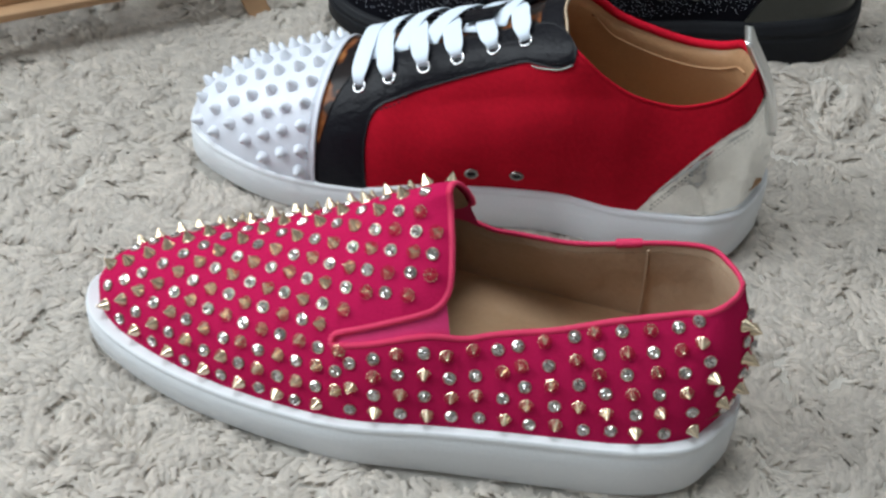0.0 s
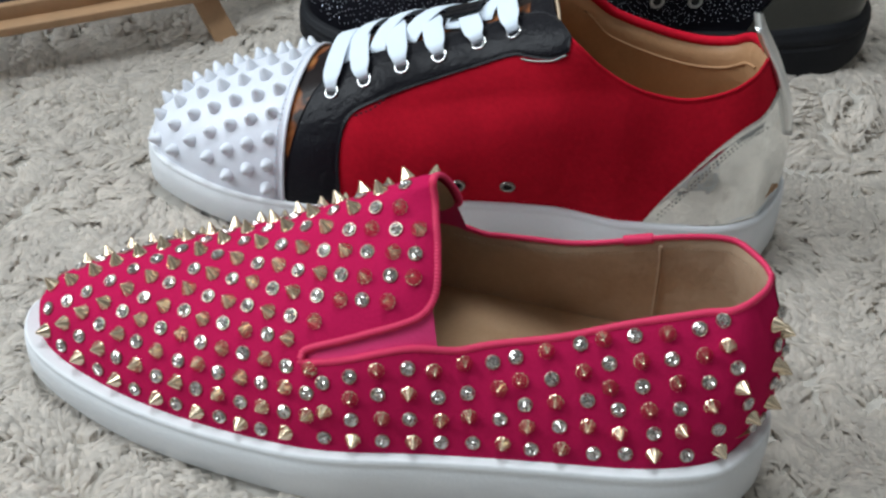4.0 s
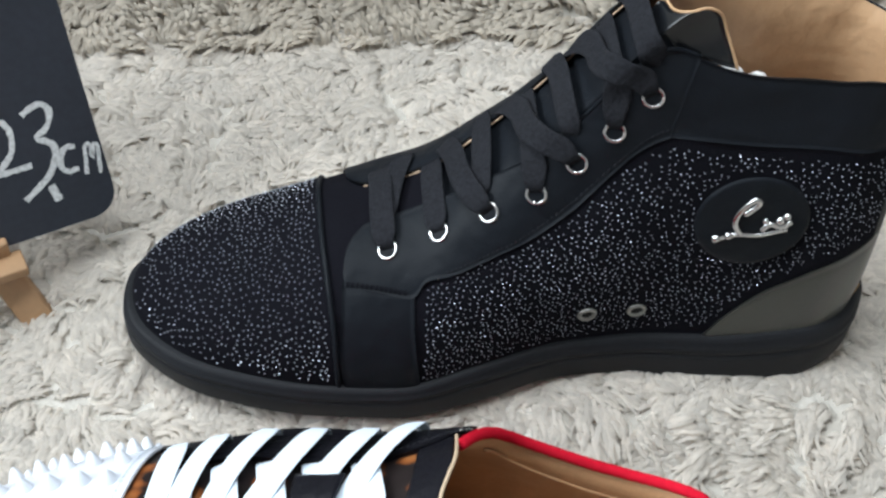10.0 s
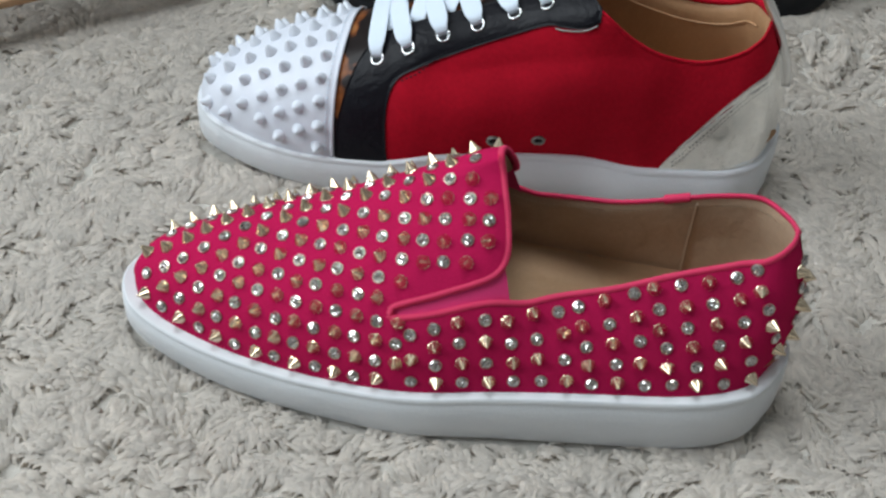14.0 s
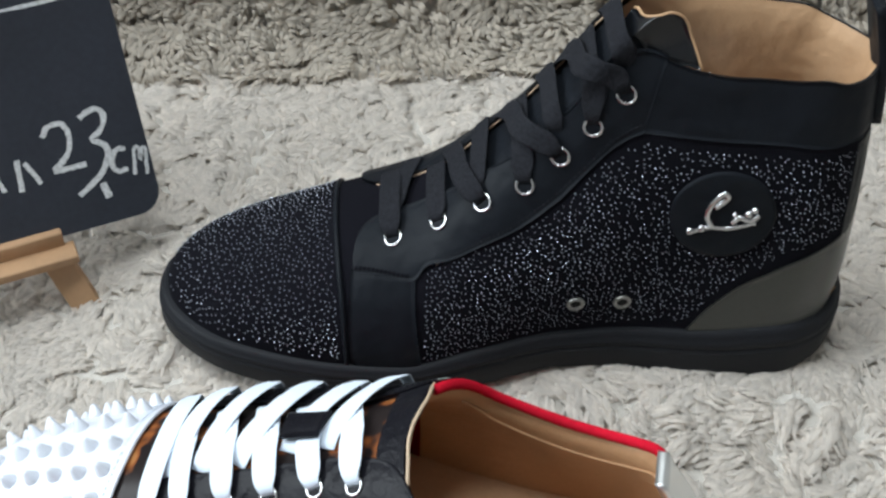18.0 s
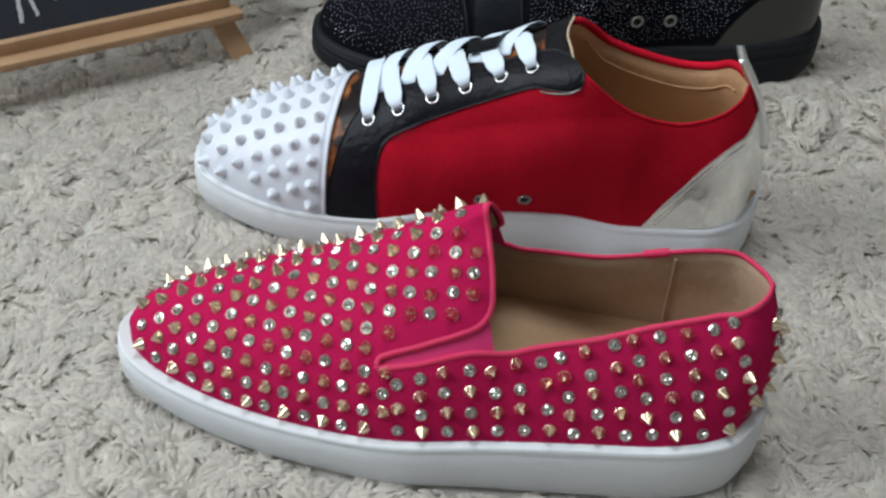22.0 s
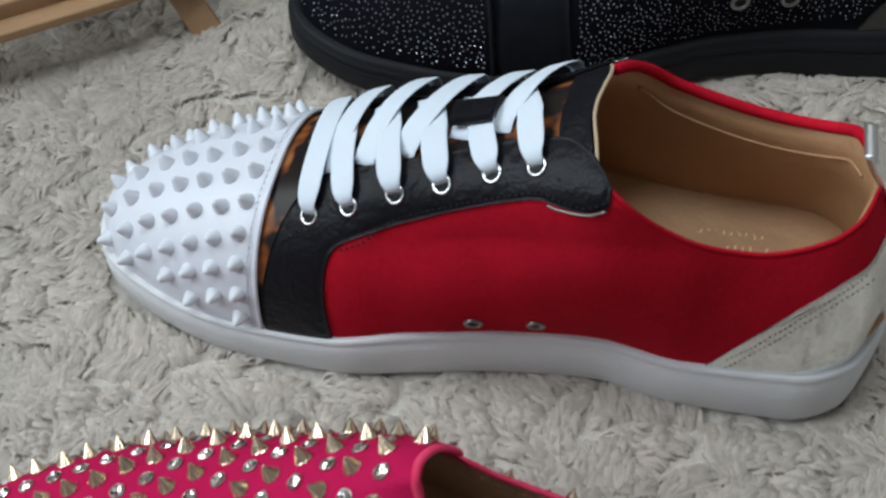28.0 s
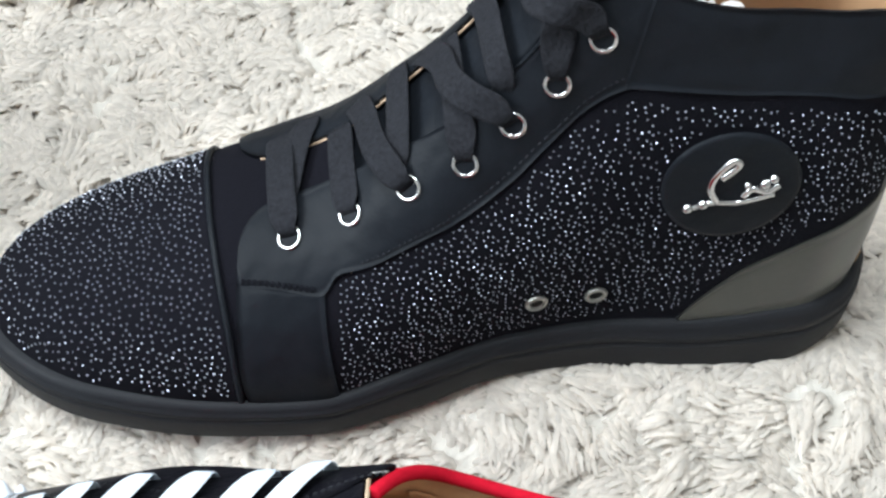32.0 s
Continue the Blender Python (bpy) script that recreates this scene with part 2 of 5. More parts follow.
def sweep(path, radius, sides=8, flat=1.0, normals=None, ribs=0.0, caps=True):
    """A tube along a path of points, flattened by flat along the normals; ribs swells every fourth ring."""
    p = np.array(path, float)
    t = np.gradient(p, axis=0)
    t /= np.linalg.norm(t, axis=1)[:, None] + 1e-12
    up = np.tile((0, 0, 1.0), (len(p), 1)) if normals is None else np.array(normals, float)
    side = np.cross(t, up)
    side /= np.linalg.norm(side, axis=1)[:, None] + 1e-12
    up = np.cross(side, t)
    a = np.linspace(0, 2 * np.pi, sides, endpoint=False)
    r = radius * np.ones(len(p)) * (1 + ribs * 0.5 * np.cos(np.pi / 2 * np.arange(len(p))))
    v = p[:, None] + r[:, None, None] * (np.cos(a)[None, :, None] * side[:, None] + flat * np.sin(a)[None, :, None] * up[:, None])
    f = grid_faces(len(p), sides, True)
    if caps:
        f += [tuple(range(sides))[::-1], tuple(range((len(p) - 1) * sides, len(p) * sides))]
    return list(v.reshape(-1, 3)), f


def box(sx, sy, sz, bevel=0.0, at=(0, 0, 0)):
    bm = bmesh.new()
    bmesh.ops.create_cube(bm, size=1, matrix=Matrix.Translation(at) @ Matrix.Diagonal((sx, sy, sz, 1)))
    if bevel:
        bmesh.ops.bevel(bm, geom=bm.edges[:], offset=bevel, segments=2, affect="EDGES", profile=0.6)
    v = [tuple(q.co) for q in bm.verts]
    bm.verts.index_update()
    f = [tuple(q.index for q in face.verts) for face in bm.faces]
    bm.free()
    return v, f


class Last:
    """The form of a shoe. Lengths in millimetres: x from the toe's tip to the heel, y away from the arch side that faces
    the viewer, z up. near, far: the sole's outline; base: the height of the sole's upper edge; rise: how high the upper's
    arch stands over it; ridge: where its crown runs; power: how square its cross-section is on the near and the far side; bulge: how far the wall swells;
    lean: how far the near wall tilts inwards as it rises."""

    def __init__(self, length, near, far, base, rise, ridge, power, far_power, bulge, lean, heel, size=1.0, inset=3.0):
        self.length, self.size, self.inset = length, size, inset

        def around(points):
            xs, ys = zip(*points)
            g = curve([self.angle(x) for x in xs], ys)
            return lambda x: g(self.angle(x))
        self.near, self.far, self.base, self.rise = around(near), around(far), around(base), around(rise)
        self.ridge, self.power, self.far_power, self.bulge, self.lean = around(ridge), around(power), around(far_power), around(bulge), around(lean)
        self.heel = curve(*zip(*heel))

    def angle(self, x):
        return np.arccos(np.clip(1 - 2 * np.asarray(x, float) / self.length, -1, 1))

    def stations(self, x0, x1, n):
        return self.length / 2 * (1 - np.cos(np.linspace(self.angle(x0), self.angle(x1), n)))

    def raw(self, x, v):
        """Places on the upper: x along, v from 0 (near edge) over 0.5 (crown) to 1 (far edge)."""
        x, v = np.broadcast_arrays(np.asarray(x, float), np.asarray(v, float))
        inset, a = self.inset, np.pi * np.clip(v, 0, 1)
        c, s = np.cos(a), np.sin(a)
        xs = inset + x * (self.length - 2 * inset) / self.length
        mid = (self.near(x) + self.far(x)) / 2
        half = (self.far(x) - self.near(x)) / 2
        k = np.maximum(half - inset, 0.02 * half) / np.maximum(half, 1e-6)
        yn, yf, yr = mid - half * k, mid + half * k, self.ridge(x)
        e = 2 / np.where(c > 0, self.power(x), self.far_power(x))
        side = np.where(c > 0, yn - yr, yf - yr)
        y = yr + side * np.abs(c) ** e
        z = self.base(x) - 1.0 + (self.rise(x) + 1.0) * np.abs(s)
        swell = self.bulge(x) * np.sin(np.pi * np.clip(v / 0.24, 0, 1)) - self.bulge(x) * 0.5 * np.sin(np.pi * np.clip((1 - v) / 0.36, 0, 1))
        fade = np.clip(c / 0.5, 0, 1)
        y = y - swell + self.lean(x) * (z - self.base(x)) * fade * fade * (3 - 2 * fade)
        near_heel = np.clip((x - (self.length - 70)) / 70, 0, 1) ** 2
        return np.stack([xs + near_heel * self.heel(z), y, z], -1)

    def normal(self, x, v):
        x, v = np.broadcast_arrays(np.asarray(x, float), np.asarray(v, float))
        xa, xb = np.clip(x - 0.6, 0.05, self.length), np.clip(x + 0.6, 0, self.length - 0.05)
        va, vb = np.clip(v - 0.004, 0, 1), np.clip(v + 0.004, 0, 1)
        n = np.cross(self.raw(xb, v) - self.raw(xa, v), self.raw(x, vb) - self.raw(x, va))
        return n / (np.linalg.norm(n, axis=-1, keepdims=True) + 1e-9)

    def at(self, x, v, off=0.0):
        """Places in metres, off millimetres outside the upper."""
        return (self.raw(x, v) + np.asarray(off, float)[..., None] * self.normal(x, v)) * self.size / 1000

    def level(self, x, z):
        """The v at which the near wall reaches the height z at the station x."""
        s = np.clip((np.asarray(z, float) - self.base(x) + 1.0) / (self.rise(x) + 1.0), 0, 1)
        return np.arcsin(s) / np.pi

    def wall(self, points):
        """(x, z) on the near wall to (x, v)."""
        return [(x, float(self.level(x, z))) for x, z in points]

    def far_wall(self, points):
        return [(x, 1 - float(self.level(x, z))) for x, z in points]

    def flat(self, points, n):
        """n even steps along a smooth line through (x, v) points."""
        return spline(np.array(points, float) * (1, 160), n) / (1, 160)

    def arc(self, x, n=200):
        """The way over the upper at the station x: v and the millimetres from the near edge."""
        v = np.linspace(0, 1, n)
        p = self.raw(np.full(n, float(x)), v)
        return v, np.r_[0, np.cumsum(np.linalg.norm(np.diff(p, axis=0), axis=1))]

    def patch(self, a, b, n=40, m=16, off=1.0, thick=1.2, bend=True):
        """A panel between two edges given in (x, v): raised by off, with a rounded rim down to off - thick."""
        a, b = self.flat(a, n), self.flat(b, n)
        k = np.linspace(0, 1, m)[None, :, None]
        g = a[:, None] * (1 - k) + b[:, None] * k
        x, v = g[..., 0], g[..., 1]
        rim = np.zeros((n, m))
        if thick:
            rim[0], rim[-1], rim[:, 0], rim[:, -1] = 1, 1, 1, 1
        top = self.at(x, v, off - 0.35 * min(thick, 1.0) * rim)
        verts = list(top.reshape(-1, 3))
        faces = grid_faces(n, m)
        if thick:
            ring = [(i, 0) for i in range(n)] + [(n - 1, j) for j in range(1, m)] + [(i, m - 1) for i in range(n - 2, -1, -1)] + [(0, j) for j in range(m - 2, 0, -1)]
            low = self.at(x, v, off - thick)
            o = len(verts)
            verts += [low[i, j] for i, j in ring]
            r = len(ring)
            for q in range(r):
                i, j = ring[q]
                i2, j2 = ring[(q + 1) % r]
                faces.append((i * m + j, o + q, o + (q + 1) % r, i2 * m + j2))
        return verts, faces

    def on(self, points, n, off=0.0):
        """A path on the upper through (x, v) points, with the surface's normals."""
        g = self.flat(points, n)
        return self.at(g[:, 0], g[:, 1], off), self.normal(g[:, 0], g[:, 1])

    def outline(self, n, grow=0.0):
        """The closed outline of the sole, near side from toe to heel and back on the far side: x, y in millimetres."""
        x = self.stations(0, self.length, n)
        pts = np.r_[np.c_[x, self.near(x)], np.c_[x, self.far(x)][-2:0:-1]]
        d = np.roll(pts, -1, 0) - np.roll(pts, 1, 0)
        nrm = np.c_[d[:, 1], -d[:, 0]] / (np.linalg.norm(d, axis=1)[:, None] + 1e-9)
        return pts + grow * nrm

    def sole(self, profile, n=90, spring=6.0, arch=0.0, kick=4.0):
        """The sole as rings: profile rows of (growth, share of the height, extra height)."""
        rings = []
        for grow, share, extra in profile:
            p = self.outline(n, grow)
            foot = spring * np.clip(1 - p[:, 0] / 70, 0, 1) ** 2 + arch * np.exp(-((p[:, 0] - 0.58 * self.length) / 30) ** 2) + kick * np.clip((p[:, 0] - self.length + 48) / 48, 0, 1) ** 2
            z = foot + (self.base(p[:, 0]) - foot) * share + extra
            rings.append(np.c_[p, z] * self.size / 1000)
        v = np.vstack(rings)
        m = len(rings[0])
        f = grid_faces(len(rings), m, True)
        return list(v), f + [tuple(range(m))[::-1], tuple(range((len(rings) - 1) * m, len(rings) * m))]


SOLE_PROFILE = [(-2.5, 0.0, 0.3), (-0.8, 0.0, 0.0), (0.0, 0.06, 0.0), (0.2, 0.5, 0.0), (0.0, 0.83, 0.0), (-0.5, 0.86, 0.0), (-0.3, 0.9, 0.0), (-0.6, 0.985, 0.0), (-1.4, 1.0, 0.0), (-6.0, 1.0, -0.3)]


def disc_on(last, x, v, radius, thick, off=0.8, sides=20, squash=1.0, turn=0.0):
    """A low round plate lying on the upper."""
    g, a = np.linspace(0, 1, 5), np.linspace(0, 2 * np.pi, sides, endpoint=False) + turn
    c = last.at(x, v, off)
    n = last.normal(x, v)
    t = last.at(x + 1, v) - last.at(x - 1, v)
    t /= np.linalg.norm(t)
    b = np.cross(n, t)
    v_, f = [], []
    for r, h in ((1.0, -0.6), (1.0, 0.6), (0.93, 1.0), (0.5, 1.08)):
        v_ += [c + radius / 1000 * r * (np.cos(q) * t + squash * np.sin(q) * b) + thick / 1000 * h * n for q in a]
    f = grid_faces(4, sides, True) + [tuple(range(3 * sides, 4 * sides))]
    return v_, f


def ring_on(last, x, v, radius, wire, off=1.0, squash=1.0, sides=20):
    """A metal eyelet ring lying on the upper."""
    c, n = last.at(x, v, off), last.normal(x, v)
    t = last.at(x + 1, v) - last.at(x - 1, v)
    t /= np.linalg.norm(t)
    b = np.cross(n, t)
    a = np.linspace(0, 2 * np.pi, sides, endpoint=False)
    w = np.linspace(0, 2 * np.pi, 6, endpoint=False)
    v_ = [c + (np.cos(q) * t + squash * np.sin(q) * b) * (radius + wire * np.cos(k)) / 1000 + n * wire * np.sin(k) / 1000 for q in a for k in w]
    f = [(i * 6 + j, i * 6 + (j + 1) % 6, ((i + 1) % sides) * 6 + (j + 1) % 6, ((i + 1) % sides) * 6 + j) for i in range(sides) for j in range(6)]
    return v_, f


def seat(last, x, v, off=0.0, lift=0.0):
    """The pose of a stud that stands upright on the upper."""
    p, n = Vector(last.at(x, v, off)), Vector(last.normal(x, v))
    q = Vector((0, 0, 1)).rotation_difference(n)
    return Matrix.Translation(p) @ q.to_matrix().to_4x4()


def lathe(profile, sides=12):
    """A turned form from (radius, height) rows in millimetres."""
    a = np.linspace(0, 2 * np.pi, sides, endpoint=False)
    v = [(r * np.cos(q) / 1000, r * np.sin(q) / 1000, z / 1000) for r, z in profile for q in a]
    f = grid_faces(len(profile), sides, True) + [tuple(range((len(profile) - 1) * sides, len(profile) * sides))]
    return v, f


def ribbon(path, normals, width, thick, mat, name, parent, label="", across=None):
    """A flat woven lace along a path."""
    p, nrm = np.array(path), np.array(normals)
    t = np.gradient(p, axis=0)
    t /= np.linalg.norm(t, axis=1)[:, None] + 1e-12
    side = np.cross(t, nrm)
    side /= np.linalg.norm(side, axis=1)[:, None] + 1e-12
    nrm = np.cross(side, t)
    prof = [(-1, -0.1), (-0.96, 0.4)] + [(-0.85 + 1.7 * i / 10, (0.95 if i % 2 else 0.30)) for i in range(11)] + [(0.96, 0.4), (1, -0.1), (0.6, -0.6), (-0.6, -0.6)]
    w = width * np.ones(len(p))
    v = np.concatenate([p[:, None] + (w[:, None] * a / 2)[..., None] * side[:, None] + thick * b / 2 * nrm[:, None] for a, b in prof], axis=1)
    m = len(prof)
    f = grid_faces(len(p), m, True) + [tuple(range(m))[::-1], tuple(range((len(p) - 1) * m, len(p) * m))]
    return part(name, (list(v.reshape(-1, 3)), f), mat, parent, label)

# ---- the forms of the three shoes ----
PINK = Last(270,
            near=[(0, -10), (1.5, -17.8), (6, -25.2), (24, -36.2), (57, -47.3), (90, -53.6), (122, -56.8), (157, -53.5), (201, -50), (231, -47), (253, -39.8), (264, -27), (270, -11)],
            far=[(0, -10), (1.5, -2), (6, 8), (24, 22), (57, 36), (90, 42), (122, 42), (157, 36), (201, 29), (231, 26), (253, 19), (264, 5), (270, -11)],
            base=[(0, 24), (5, 22), (30, 18.6), (60, 18), (90, 18.8), (124, 21.5), (156, 24), (187, 26), (219, 27), (240, 28), (270, 29)],
            rise=[(0, 0), (3, 9), (9, 16), (17, 21), (25, 25), (44, 32), (67, 39), (87, 46.5), (105, 55), (127, 65), (149, 74), (167, 66), (190, 66), (235, 76), (270, 85)],
            ridge=[(0, -10), (47, -2), (107, 2), (147, 4), (197, -6), (270, -11)],
            power=[(0, 2.2), (57, 2.1), (107, 1.9), (147, 1.75), (177, 1.55), (230, 1.7), (255, 2.2), (270, 3.0)],
            far_power=[(0, 2.2), (57, 2.1), (107, 1.9), (147, 1.75), (177, 1.55), (230, 1.7), (255, 2.2), (270, 3.0)],
            bulge=[(0, 0), (270, 0)],
            lean=[(0, 0), (30, 0.12), (110, 0.14), (150, 0.20), (180, 0.30), (225, 0.31), (242, 0.29), (254, 0.18), (263, 0.06), (270, 0)],
            heel=[(20, 0), (45, 3.0), (60, 2), (85, -6), (120, -17)], inset=4.4)
SNEAKER = Last(279,
               near=[(0, -11), (1.5, -20), (6, -28), (17, -36), (58, -49), (96, -51), (125, -46), (154, -40.5), (184, -38), (214, -42.5), (248, -43), (265, -37), (275, -21), (279, -5)],
               far=[(0, -11), (1.5, -2), (6, 7), (17, 16), (41, 28), (58, 35), (96, 44), (125, 47), (154, 44), (184, 38), (214, 34), (248, 30), (265, 22), (276, 4), (279, -5)],
               base=[(0, 23), (20, 19), (60, 17.5), (90, 19), (120, 23), (150, 23), (200, 23), (230, 25), (255, 28), (279, 31)],
               rise=[(0, 0), (4, 10), (15, 20), (41, 34), (66, 43), (80, 48), (101, 55.5), (127, 63.0), (147, 70.5), (163, 78.5), (190, 89.5), (230, 92), (279, 92)],
               ridge=[(0, -11), (47, -4), (90, -6), (140, -9), (170, -9), (220, -1), (279, -5)],
               power=[(0, 2.3), (50, 2.4), (90, 2.7), (120, 3.0), (160, 3.4), (190, 3.6), (230, 3.0), (255, 2.2), (279, 2.6)],
               far_power=[(0, 2.3), (50, 2.2), (90, 1.85), (150, 1.8), (180, 2.6), (200, 3.4), (230, 3.0), (255, 2.2), (279, 2.6)],
               bulge=[(0, 0), (100, 0), (145, 5), (180, 5), (225, 1), (279, 0)],
               lean=[(0, 0), (110, 0), (131, -0.03), (147, -0.07), (161, -0.12), (184, -0.19), (205, -0.13), (228, -0.05), (252, 0), (279, 0)],
               heel=[(20, 0), (45, 0.0), (65, -4), (90, -14.5), (120, -26)])
HIGH_TOP = Last(300,
                near=[(0, -11), (1.5, -21), (8, -31), (36, -48), (80, -56), (108, -57), (137, -51), (177, -39), (207, -36), (246, -39), (271, -38.5), (287, -33), (297, -20), (300, -4)],
                far=[(0, -11), (1.5, 0), (8, 12), (36, 30), (80, 43), (108, 49), (137, 49), (177, 43), (207, 38), (246, 32), (274, 25), (293, 9), (300, -4)],
                base=[(0, 22), (11, 19), (39, 18), (85, 16.5), (116, 17.5), (146, 22), (194, 23), (225, 25), (248, 28), (276, 32), (300, 34)],
                rise=[(0, 0), (6, 13), (19, 22), (40, 30), (61, 36.5), (81, 43), (100, 48), (126, 60), (148, 78), (172, 107), (186, 129), (204, 148), (250, 160), (300, 165)],
                ridge=[(0, -11), (47, -3), (144, 2), (224, 0), (300, -4)],
                power=[(0, 2.3), (54, 2.3), (104, 2.4), (144, 2.9), (184, 4.0), (244, 4.2), (300, 3)],
                far_power=[(0, 2.3), (54, 2.3), (104, 2.3), (144, 2.5), (184, 3.6), (244, 4.2), (300, 3)],
                bulge=[(0, 0), (114, 0), (154, 3), (194, 6), (240, 2), (300, 0)],
                lean=[(0, 0), (122, 0), (142, 0.06), (160, 0.09), (240, 0.09), (270, 0.05), (300, 0)],
                heel=[(20, 0), (45, 1.0), (80, -1), (120, -5), (160, -10)], size=0.962)
PLACE = {"pink": pose(-0.1252, 0.38596, 0.0, 0, 0, -11.8), "sneaker": pose(-0.10016, 0.51323, 0.0, 0, 0, -10.2), "high_top": pose(-0.0402, 0.6185, 0.0112, 0, 0, -1.5)}

# ---- the room round the rug ----
def slab(name, size, at, mat, label, category, kind="structure"):
    ob = part(name, box(*size, at=at), mat, None, label, smooth=False)
    return tagged(ob, label, category, kind=kind)


FLOOR_Z = -0.022
slab("floor", (4.4, 4.4, 0.1), (0, 0, FLOOR_Z - 0.05), M_FLOOR, "plain grey floor under the shag rug", "floor")
slab("ceiling", (4.4, 4.4, 0.1), (0, 0, 2.45), M_PLASTER, "plain white painted ceiling", "ceiling")
slab("wall_north", (4.4, 0.1, 2.6), (0, 2.15, 1.2), M_PLASTER, "plain white painted wall", "wall")
slab("wall_south", (4.4, 0.1, 2.6), (0, -2.15, 1.2), M_WARM_WALL, "plain pale taupe painted wall", "wall")
slab("wall_east", (0.1, 4.2, 2.6), (2.15, 0, 1.2), M_WARM_WALL, "plain pale taupe painted wall", "wall")
west = part("wall_west", join(box(0.1, 4.2, 0.9, at=(-2.15, 0, 0.4)), box(0.1, 4.2, 0.25, at=(-2.15, 0, 2.325)),
                              box(0.1, WINDOW_Y + 1.2, 1.36, at=(-2.15, (WINDOW_Y - 3.0) / 2, 1.525)), box(0.1, 1.2 - WINDOW_Y, 1.36, at=(-2.15, (WINDOW_Y + 3.0) / 2, 1.525))), M_PLASTER, None, smooth=False)
tagged(west, "white painted wall with a window opening", "wall", kind="structure")
win = tagged(new("window_1"), "white framed window that lets in daylight", "window", kind="structure")
for y in (WINDOW_Y - 0.87, WINDOW_Y, WINDOW_Y + 0.87):
    part("window_frame", box(0.06, 0.05, 1.34, 0.006, at=(-2.15, y, 1.525)), M_FRAME, win)
for z in (0.875, 2.175):
    part("window_frame", box(0.06, 1.75, 0.04, 0.006, at=(-2.15, WINDOW_Y, z)), M_FRAME, win)
lamp_body = part("ceiling_lamp", lathe([(455, 2366), (470, 2368), (472, 2398), (10, 2399)], 48), M_FRAME, None)
tagged(lamp_body, "round white ceiling lamp, switched on", "lamp").matrix_basis = pose(-0.15, 0.65, 0)

# ---- the shag rug ----
BASE_Z = -0.0045
FOLD_Y, RISE = 0.802, 0.35


def rug_surface(s, x):
    """The rug's backing: flat along s, then bent up into an upright fold. Returns y, z and the slope."""
    bend = 0.05
    y0 = FOLD_Y - bend + 0.012 * np.sin(x * 9 + 1) 
    a = np.clip((s - y0) / bend, 0, 1.25)
    y = np.where(s < y0, s, y0 + bend * np.sin(a) + np.maximum(s - y0 - 1.25 * bend, 0) * math.cos(1.25))
    ramp = lambda q: np.clip(q, 0, 1) ** 2 * (3 - 2 * np.clip(q, 0, 1))
    z = BASE_Z + (0.0085 + 0.045 * np.clip(x, 0, 0.15)) * ramp((s + 0.09 * x - 0.538) / 0.055) * ramp((x + 0.11) / 0.08) + np.where(s < y0, 0.0, bend * (1 - np.cos(a)) + np.maximum(s - y0 - 1.25 * bend, 0) * math.sin(1.25))
    return y, z, a


def inside_sole(x, y, last, m, grow):
    inv = m.inverted()
    lx = 1000 / last.size * (inv[0][0] * x + inv[0][1] * y + inv[0][3])
    ly = 1000 / last.size * (inv[1][0] * x + inv[1][1] * y + inv[1][3])
    ok = (lx > -grow) & (lx < last.length + grow)
    return ok & (ly > last.near(lx) - grow) & (ly < last.far(lx) + grow)


def noise2(x, y, scale, seed):
    """Smooth value noise, cheap and repeatable."""
    r = np.random.RandomState(seed).rand(256, 256)
    gx, gy = x * scale + 500, y * scale + 500
    i, j = np.floor(gx).astype(int), np.floor(gy).astype(int)
    fx, fy = gx - i, gy - j
    fx, fy = fx * fx * (3 - 2 * fx), fy * fy * (3 - 2 * fy)
    q = lambda a, b: r[a % 256, b % 256]
    return (q(i, j) * (1 - fx) + q(i + 1, j) * fx) * (1 - fy) + (q(i, j + 1) * (1 - fx) + q(i + 1, j + 1) * fx) * fy


def clumps(x, s, cell):
    """The nearest clump's middle for each root, out of a jittered grid, and that clump's two random numbers."""
    r = np.random.RandomState(77).rand(4, 256, 256)
    i0, j0 = np.floor(x / cell).astype(int), np.floor(s / cell).astype(int)
    best = np.full(len(x), 1e9)
    cx, cy, u, w = (np.zeros(len(x)) for _ in range(4))
    for di in (-1, 0, 1):
        for dj in (-1, 0, 1):
            i, j = i0 + di, j0 + dj
            a, b = i % 256, j % 256
            px, py = (i + r[0, a, b]) * cell, (j + r[1, a, b]) * cell
            d = np.hypot(x - px, s - py)
            m = d < best
            best[m], cx[m], cy[m], u[m], w[m] = d[m], px[m], py[m], r[2, a, b][m], r[3, a, b][m]
    return cx, cy, u, w


